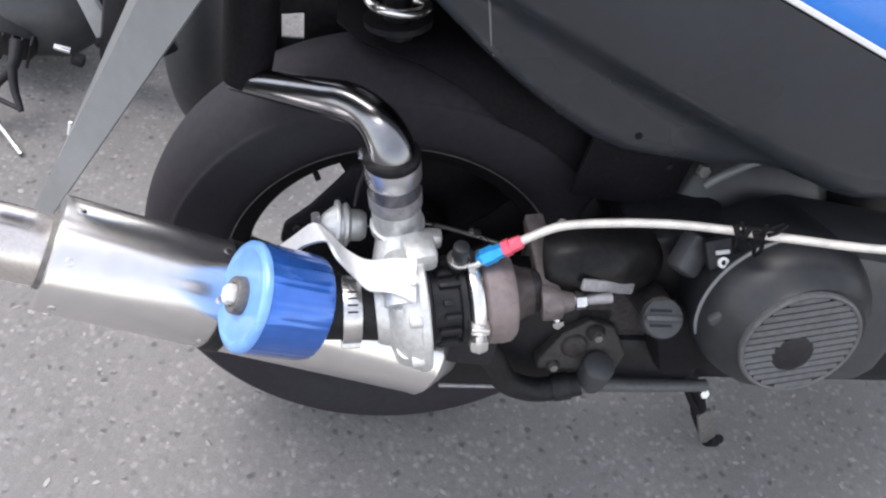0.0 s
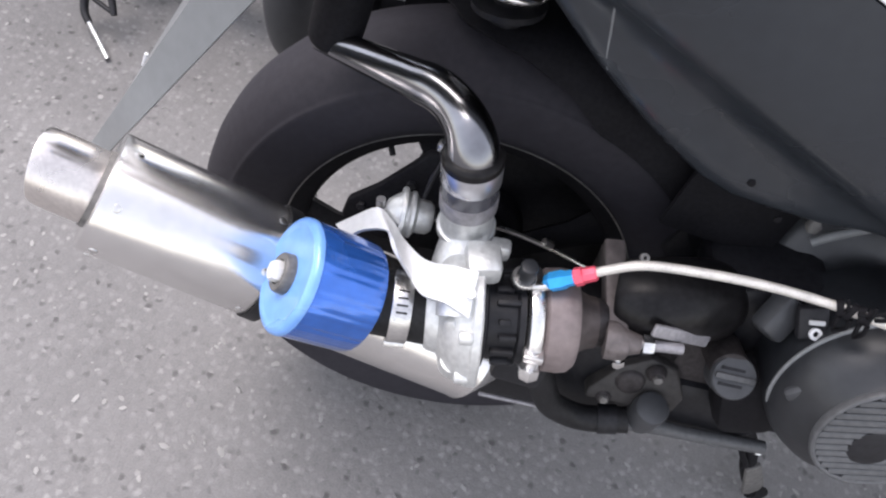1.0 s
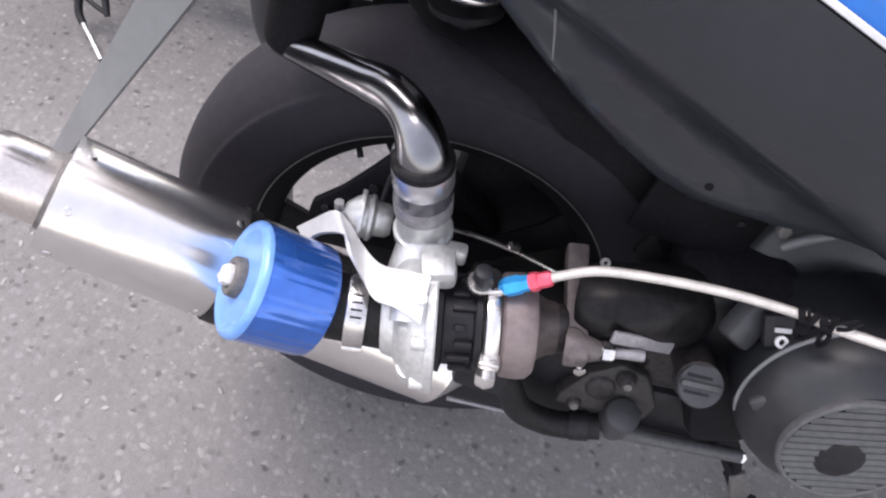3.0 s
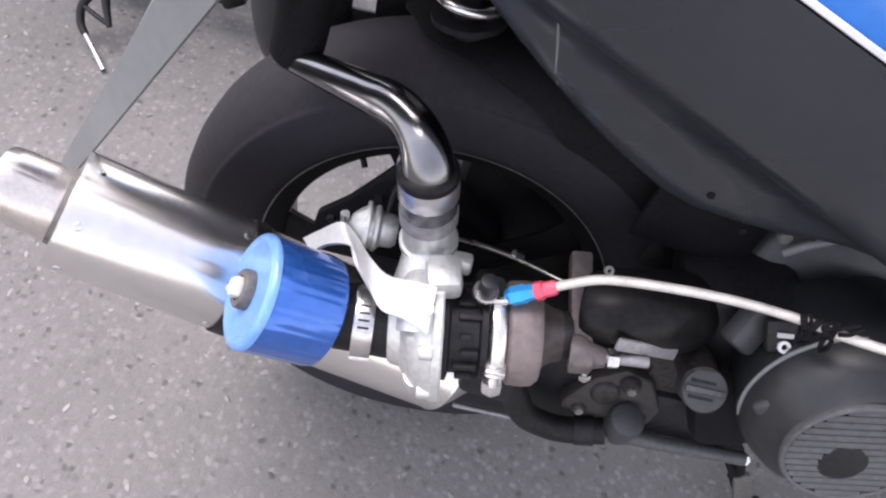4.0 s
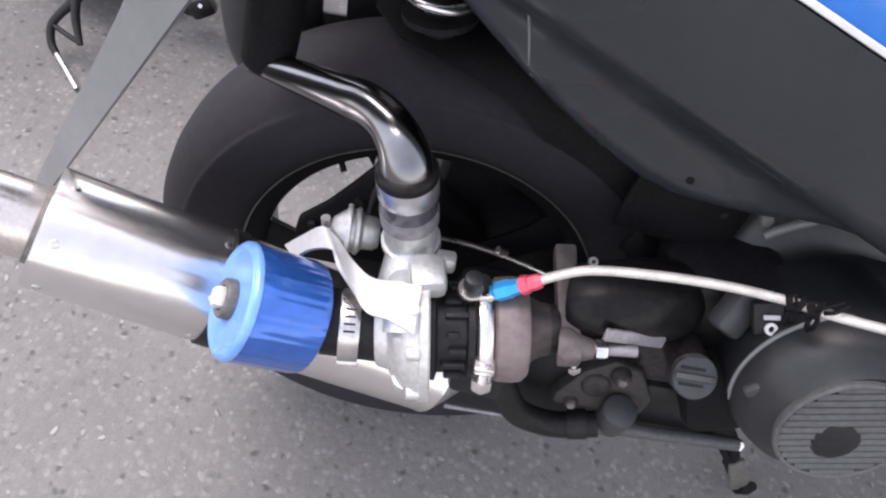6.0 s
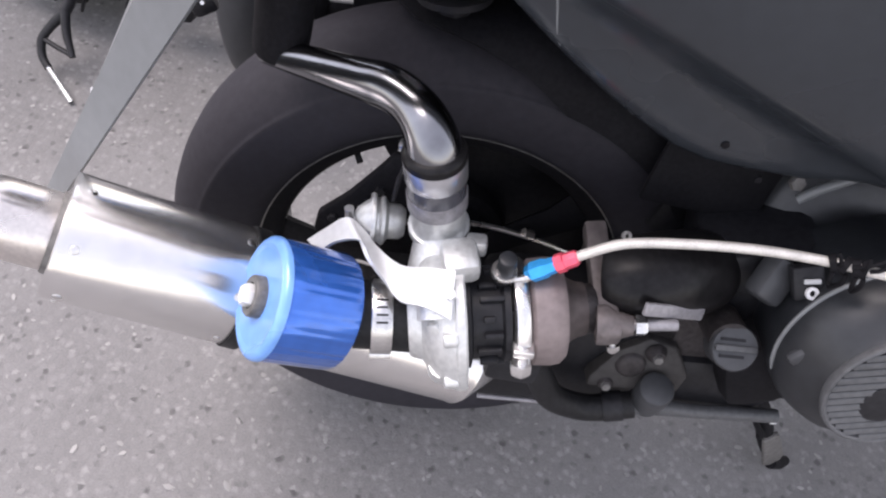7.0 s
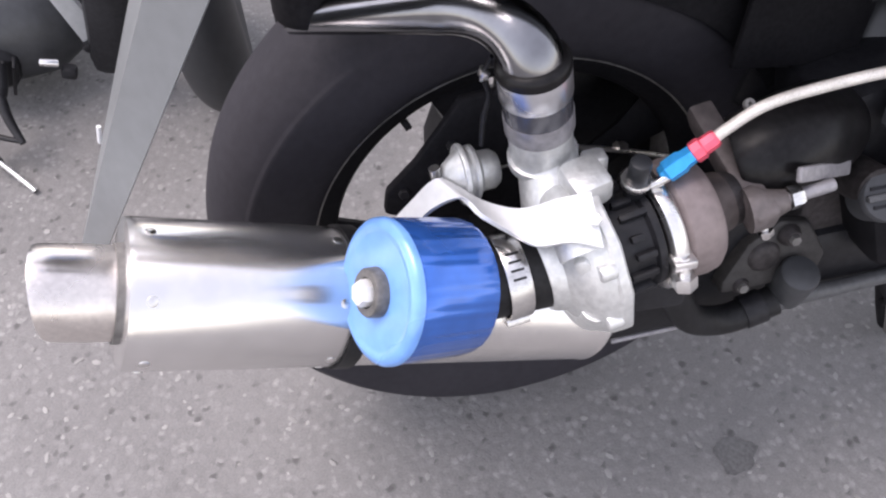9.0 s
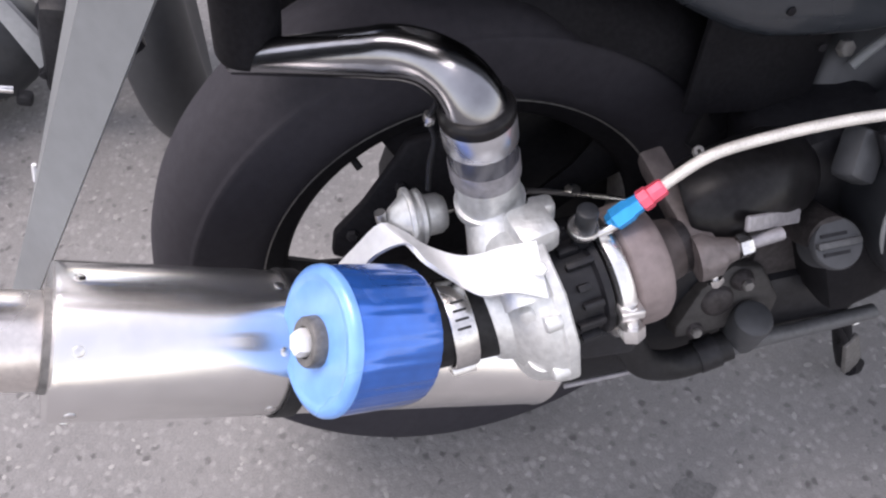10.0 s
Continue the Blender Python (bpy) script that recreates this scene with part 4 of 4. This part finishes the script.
def body_panels():
    xs = [-0.2 + 0.025 * k for k in range(53)]
    low, up, blue, trim = [], [], [], []
    for x in xs:
        zb = lower_edge(x)
        z2 = max(0.226, 0.357 - 0.465 * (x - 0.081))
        z2 = max(z2, zb + 0.012)
        z3 = 0.384 - 0.39 * (x - 0.252)
        z3 = max(z3, z2 + 0.02)
        h = z2 - zb
        low.append([Vector((x, y, z)) for y, z in ((-0.150, zb - 0.001), (-0.161, zb - 0.0015), (-0.1665, zb + 0.003), (-0.1685, zb + h * 0.25), (-0.1715, zb + h * 0.5), (-0.1775, zb + h * 0.7), (-0.186, zb + h * 0.86), (-0.1955, z2 - 0.003))])
        up.append([Vector((x, y, z)) for y, z in ((-0.190, z2 - 0.007), (-0.1965, z2 - 0.002), (-0.2025, z2 + 0.008), (-0.2070, z2 + 0.026), (-0.211, z2 + (z3 - z2) * 0.5), (-0.213, z3 - 0.003))])
        trim.append([Vector((x, -0.2145, z3 - 0.002)), Vector((x, -0.2160, z3 - 0.001)), Vector((x, -0.2160, z3 + 0.002)), Vector((x, -0.2145, z3 + 0.003))])
        blue.append([Vector((x, -0.2125, z3 + 0.002)), Vector((x, -0.212, z3 + 0.03)), Vector((x, -0.195, z3 + 0.10)), Vector((x, -0.15, z3 + 0.16))])
    cover = part("side_cover", sheet(low, 0.003), GREY, scooter, "lower grey plastic side cover", 50)
    for x, y, z in ((0.182, -0.1705, 0.252), (0.226, -0.1515, 0.212)):
        part("cover_screw", lathe([(0, 0.0031), (0.002, 0.0029), (0.002, 0)], (x, y, z), (0, -1, 0), 14), SOOT, cover)
    # silver bead paints the highlight along the cover's crease
    part("crease", tube([(0.036, -0.1900, 0.378), (0.040, -0.1815, 0.3615), (0.045, -0.1735, 0.341), (0.050, -0.1690, 0.318), (0.0535, -0.1678, 0.3105)], [0.0004, 0.0009, 0.0009, 0.0007, 0.0003], 8, 6), SILVER, cover, "cover crease, pale for its highlight")
    part("inner_plate", block((0.222, -0.100, 0.200), (0.104, 0.008, 0.130), (0, 8, 0), 0.003), SOOT, cover, "dark inner plate")
    # the far side of the body, plain; unseen, added to keep light off the wheel
    part("far_side_cover", sheet([[Vector((p.x, -p.y, p.z)) for p in row] for row in low], 0.003), GREY, scooter, "unseen lower grey plastic cover of the far side", 50)
    part("far_body_panel", sheet([[Vector((p.x, -p.y, p.z)) for p in row] for row in up], 0.003), GREY, scooter, "unseen grey painted panel of the far side", 50)
    part("far_upper_panel", sheet([[Vector((p.x, -p.y, p.z)) for p in row] for row in blue], 0.003), BLUE_PAINT, scooter, "unseen blue painted panel of the far side", 50)
    body = part("body_panel", sheet(up, 0.003), GREY, scooter, "grey painted scooter body panel", 50)
    part("trim_strip", sheet(trim, 0.001), WHITE_TRIM, body, "thin white trim line")
    part("upper_panel", sheet(blue, 0.003), BLUE_PAINT, scooter, "bright blue painted upper body panel", 50)


def inner_parts():
    # inner mudguard over the wheel; black near lip stands for shade on the tyre
    rows = []
    for k in range(17):
        row = []
        for y, r, span in ((-0.0690, 0.240, 78), (-0.0680, 0.262, 88), (-0.058, 0.277, 98), (-0.042, 0.288, 107), (0.0, 0.294, 112), (0.07, 0.294, 112), (0.10, 0.282, 108)):
            t = radians(-8 + span * k / 16)
            row.append(WHEEL + Vector((math.cos(t) * r, y - 0.07 * math.sin(t) * r, math.sin(t) * r)))
        rows.append(row)
    part("inner_mudguard", sheet(rows, 0.003), SOOT, scooter, "black plastic inner mudguard, near lip as shade on the tyre", 50)
    part("underbody", block((0.42, 0.0, 0.36), (0.84, 0.26, 0.20), (0, 22, 0), 0.03), BLACK, scooter)
    # tail body and seat lie out of view, added to shade the wheel
    rings = []
    for x, half, low, high in ((-0.24, 0.05, 0.53, 0.57), (-0.22, 0.075, 0.505, 0.585), (-0.16, 0.110, 0.485, 0.585), (-0.08, 0.125, 0.465, 0.585), (0.04, 0.140, 0.445, 0.575), (0.30, 0.160, 0.425, 0.560), (0.58, 0.150, 0.42, 0.55)):
        rings.append([Vector((x, half * cx, (low + high) / 2 + (high - low) / 2 * cz)) for cx, cz in ((-0.7, -1), (-0.95, -0.75), (-1, 0.2), (-0.85, 0.9), (0, 1), (0.85, 0.9), (1, 0.2), (0.95, -0.75), (0.7, -1), (0, -1), (-0.7, -1))])
    part("tail_body", sheet(rings, 0.004), GREY, scooter, "unseen grey tail body under the seat, added for shade", 50)
    part("seat", block((0.30, 0.0, 0.60), (0.70, 0.28, 0.10), (0, 3, 0), 0.045), BLACK, scooter, "unseen black vinyl seat, added for shade")
    # unseen block, added to keep light from behind off the ground
    part("ground_shade_block", block((0.53, 0.035, -0.02), (0.44, 0.22, 0.28), (0, 0, 0), 0.03), BLACK, scooter, "unseen black block added to shade the ground")
    # floor board and leg shield are unseen, added to close the reflections
    part("floor_board", block((0.95, 0.0, 0.06), (0.5, 0.34, 0.10), (0, 0, 0), 0.03), GREY, scooter)
    part("leg_shield", block((1.22, 0.0, 0.42), (0.06, 0.42, 0.75), (0, -14, 0), 0.03), GREY, scooter)
    part("seat_frame", tube([(-0.30, -0.06, 0.50), (-0.10, -0.07, 0.42), (0.1, -0.07, 0.34), (0.32, -0.08, 0.22), (0.42, -0.08, 0.12)], 0.014, 16, 6), BLACK, scooter, "black steel frame tube")
    # shock absorber with a bright coil
    base = Vector((-0.013, -0.052, 0.286))
    u = Vector((-0.10, 0.0, 1)).normalized()
    shock = part("shock_absorber", rod(base - u * 0.03, u, 0.22, 0.013, 0.002, 24), BLACK, scooter, "rear shock absorber with a bright coil spring")
    uu, a, b = axes(u)
    coil = [base + u * (0.004 + 0.020 * k / 20) + (a * math.cos(2 * math.pi * k / 20) + b * math.sin(2 * math.pi * k / 20)) * 0.026 for k in range(161)]
    part("coil_spring", tube(coil, 0.0045, 10, 1, smooth=False), CHROME, shock, "bright steel coil spring")
    part("spring_seat", lathe([(-0.006, 0.012), (-0.006, 0.030), (0.0, 0.031), (0.0, 0.012)], base, u, 32, loop=True), BLACK, shock)
    # black rear plate behind the wheel top, with a gap that shows the ground
    rear = part("rear_plate", plate([(-0.168, 0.10), (-0.121, 0.10), (-0.121, 0.237), (-0.099, 0.240), (-0.099, 0.10), (0.16, 0.10), (0.16, 0.43), (-0.168, 0.43)], 0.006, Matrix.Translation((0, 0.05, 0)) @ frame_of((1, 0, 0), (0, -1, 0)), 0.001), BLACK, scooter, "black rear frame plate")
    part("plate_foot", block((-0.110, 0.051, 0.156), (0.030, 0.005, 0.113), (0, 0, 0), 0.001), BLACK, rear)
    part("cable", tube([(-0.118, 0.03, 0.44), (-0.124, 0.02, 0.36), (-0.135, 0.015, 0.28), (-0.15, 0.03, 0.20)], 0.004, 8, 6), DULL_ALLOY, rear)
    # grey brace ahead of the wheel
    part("brace", tube([(0.285, -0.116, 0.170), (0.297, -0.117, 0.182), (0.310, -0.117, 0.191), (0.325, -0.116, 0.199), (0.345, -0.114, 0.204)], 0.0042, 10, 5), SILVER, scooter, "curved grey metal brace")
    part("brace_bolt", hexagon((0.284, -0.104, 0.179), (0, -1, 0.3), 0.007, 0.006), DULL_ALLOY, scooter)
    lug = part("stay_lug", block((-0.243, 0.077, 0.182), (0.026, 0.018, 0.022), (0, -25, 10), 0.006), BLACK, scooter, "small black mounting lug")
    part("lug_bolt", hexagon((-0.241, 0.067, 0.187), (0, -0.9, 0.4), 0.0025, 0.003), STEEL, lug)
    # plain black block, added to close the gap between panel and shroud
    part("side_gap_block", block((0.52, -0.05, 0.14), (0.28, 0.06, 0.18), (0, 6, 0), 0.02), BLACK, scooter)
    # plain black block, added to fill the gap between tyre and engine
    part("tyre_gap_block", block((0.245, -0.02, 0.15), (0.08, 0.12, 0.16), (0, 20, 0), 0.015), BLACK, scooter)
    part("airbox", lathe([(0, 0.05), (0.030, 0.080), (0.044, 0.086), (0.056, 0.081), (0.067, 0.066), (0.074, 0.042), (0.077, 0)], (0.350, -0.046, 0.116), (0, -1, 0.3), 48), AIRBOX, scooter, "grey moulded airbox")


def stand():
    s = part("stand", tube([(0.345, -0.10, -0.08), (0.366, -0.100, -0.118), (0.388, -0.094, -0.150), (0.420, -0.078, -0.215), (0.462, -0.050, -0.285)], [0.012, 0.012, 0.010, 0.010, 0.010], 14, 5), SOOT, scooter, "dark steel prop stand")
    part("foot", plate([(-0.060, -0.011), (0.030, -0.014), (0.040, -0.006), (0.040, 0.010), (0.024, 0.015), (-0.060, 0.009)], 0.006, Matrix.Translation((0.437, -0.079, -0.238)) @ frame_of((0.42, 0.25, -0.85), (0.1, -0.9, 0.4)), 0.002), DULL_ALLOY, s, "worn grey foot plate")
    part("toe", tube([(0.452, -0.07, -0.275), (0.472, -0.058, -0.290), (0.486, -0.050, -0.296)], [0.008, 0.009, 0.006], 12, 4), SOOT, s)
    part("pivot_bolt", hexagon((0.388, -0.106, -0.136), (0.1, -0.8, 0.5), 0.007, 0.006), STEEL, s, "bright pivot bolt")
    part("spring_hook", tube([(0.360, -0.108, -0.120), (0.374, -0.110, -0.145), (0.392, -0.104, -0.172), (0.398, -0.094, -0.190)], 0.0035, 10, 5), SOOT, s)


rear_wheel()
muffler()
air_filter()
turbocharger()
charge_pipe()
wastegate_actuator()
brake_bracket()
sheet_bracket()
oil_line()
engine()
fan_cover()
strut()
body_panels()
inner_parts()
stand()

# ---- the machine parked behind ----
ROUND_TYRE = [(-0.032, 0.03), (-0.038, 0.12)] + [(0.046 * math.sin(radians(w)), 0.150 + 0.063 * math.cos(radians(w))) for w in range(-100, 101, 10)] + [(0.038, 0.12), (0.032, 0.03)]


def parked_scooter():
    bike = thing("parked_scooter", Matrix.Translation((-0.60, 0.60, 0)), "silver-grey scooter parked behind on the asphalt", "scooter")
    # front wheel, edge on
    y = Vector((1, 0.12, 0)).normalized()
    w = Vector((0.284, -0.112, 0.213))
    tyre = part("front_tyre", lathe(ROUND_TYRE, w, y, 64, loop=True), MUDGUARD, bike, "worn dark grey front tyre", 60)
    part("wheel_hub", rod(w - y * 0.06, y, 0.12, 0.025, 0.004, 24), BLACK, tyre)
    # rounded body above with paler trim
    part("body_shell", lathe([(-0.30, 0.0), (-0.29, 0.08), (-0.22, 0.13), (-0.05, 0.155), (0.08, 0.13), (0.115, 0.07), (0.12, 0.0)], (-0.03, 0.06, 0.25), (1, 0.1, 0.10), 40), SILVER, bike, "rounded grey plastic body")
    # out of view: shell and saddle added to shade the ground, rear tyre for completeness
    part("upper_shell", lathe([(-0.42, 0.0), (-0.40, 0.09), (-0.28, 0.16), (-0.05, 0.19), (0.14, 0.15), (0.20, 0.06), (0.21, 0.0)], (-0.12, 0.16, 0.56), (1, 0.1, 0.06), 40), SILVER, bike, "unseen grey upper body shell, added for shade")
    part("saddle", block((-0.16, 0.17, 0.745), (0.58, 0.24, 0.09), (0, -4, 6), 0.04), BLACK, bike, "unseen black vinyl saddle, added for shade")
    part("rear_tyre", lathe(ROUND_TYRE, (-0.52, 0.16, 0.213), (0.1, 1, 0), 56, loop=True), TYRE, bike, "unseen black rear tyre", 60)
    part("side_trim", plate([(-0.010, -0.037), (0.022, -0.019), (0.008, 0.027), (-0.015, 0.10), (-0.045, 0.12), (-0.024, 0.032)], 0.012, Matrix.Translation((0.110, -0.120, 0.140)) @ frame_of((1, 0, 0), (0, -1, 0)), 0.003), PALE_TRIM, bike, "pale grey side trim")
    eng = part("engine_block", block((-0.040, -0.118, 0.090), (0.090, 0.062, 0.078), (14, 22, 8), 0.022), BLACK, bike, "dark oily engine block")
    for k in range(5):
        part("cooling_fin", block((-0.062 + 0.013 * k, -0.132, 0.092 - 0.005 * k), (0.005, 0.034, 0.070), (14, 22, 8), 0.0015), BLACK, eng)
    part("lower_shell", lathe([(-0.17, 0.0), (-0.15, 0.05), (-0.05, 0.085), (0.05, 0.085), (0.10, 0.06), (0.125, 0.03), (0.13, 0.0)], (-0.02, -0.05, 0.10), (1, 0.05, 0.12), 36), AIRBOX, bike, "rounded grey lower body shell")
    part("trim_foot", block((0.118, -0.125, 0.106), (0.042, 0.022, 0.013), (0, -30, 0), 0.004), BLACK, bike)
    part("side_post", block((0.152, -0.13, 0.135), (0.070, 0.045, 0.17), (0, 14, 0), 0.02), BLACK, bike, "dark engine casing")
    part("kick_lever", tube([(0.040, -0.150, 0.100), (0.050, -0.150, 0.097), (0.062, -0.148, 0.092)], 0.006, 12, 4), CHROME, bike, "bright kick lever end")
    part("lever_boss", block((0.070, -0.145, 0.072), (0.022, 0.02, 0.018), (0, 20, 0), 0.005), BLACK, bike)
    s = part("stand_leg", tube([(-0.012, -0.16, 0.11), (-0.013, -0.196, 0.090), (-0.036, -0.215, 0.068), (-0.050, -0.228, 0.050), (-0.046, -0.248, 0.034), (-0.034, -0.262, 0.026)], [0.012, 0.009, 0.007, 0.007, 0.0065, 0.006], 14, 6), BLACK, bike, "bent black prop stand")
    part("stand_tip", tube([(-0.038, -0.258, 0.029), (-0.014, -0.280, 0.016), (0.012, -0.306, 0.005)], 0.0042, 12, 5), STEEL, s, "worn bright stand tip")
    part("stand_spur", tube([(-0.013, -0.200, 0.090), (-0.006, -0.227, 0.070), (0.008, -0.255, 0.050)], [0.008, 0.007, 0.005], 10, 4), BLACK, s)
    part("stand_link", tube([(-0.046, -0.228, 0.052), (-0.020, -0.240, 0.050), (0.006, -0.252, 0.051)], 0.004, 10, 4), BLACK, s)


parked_scooter()
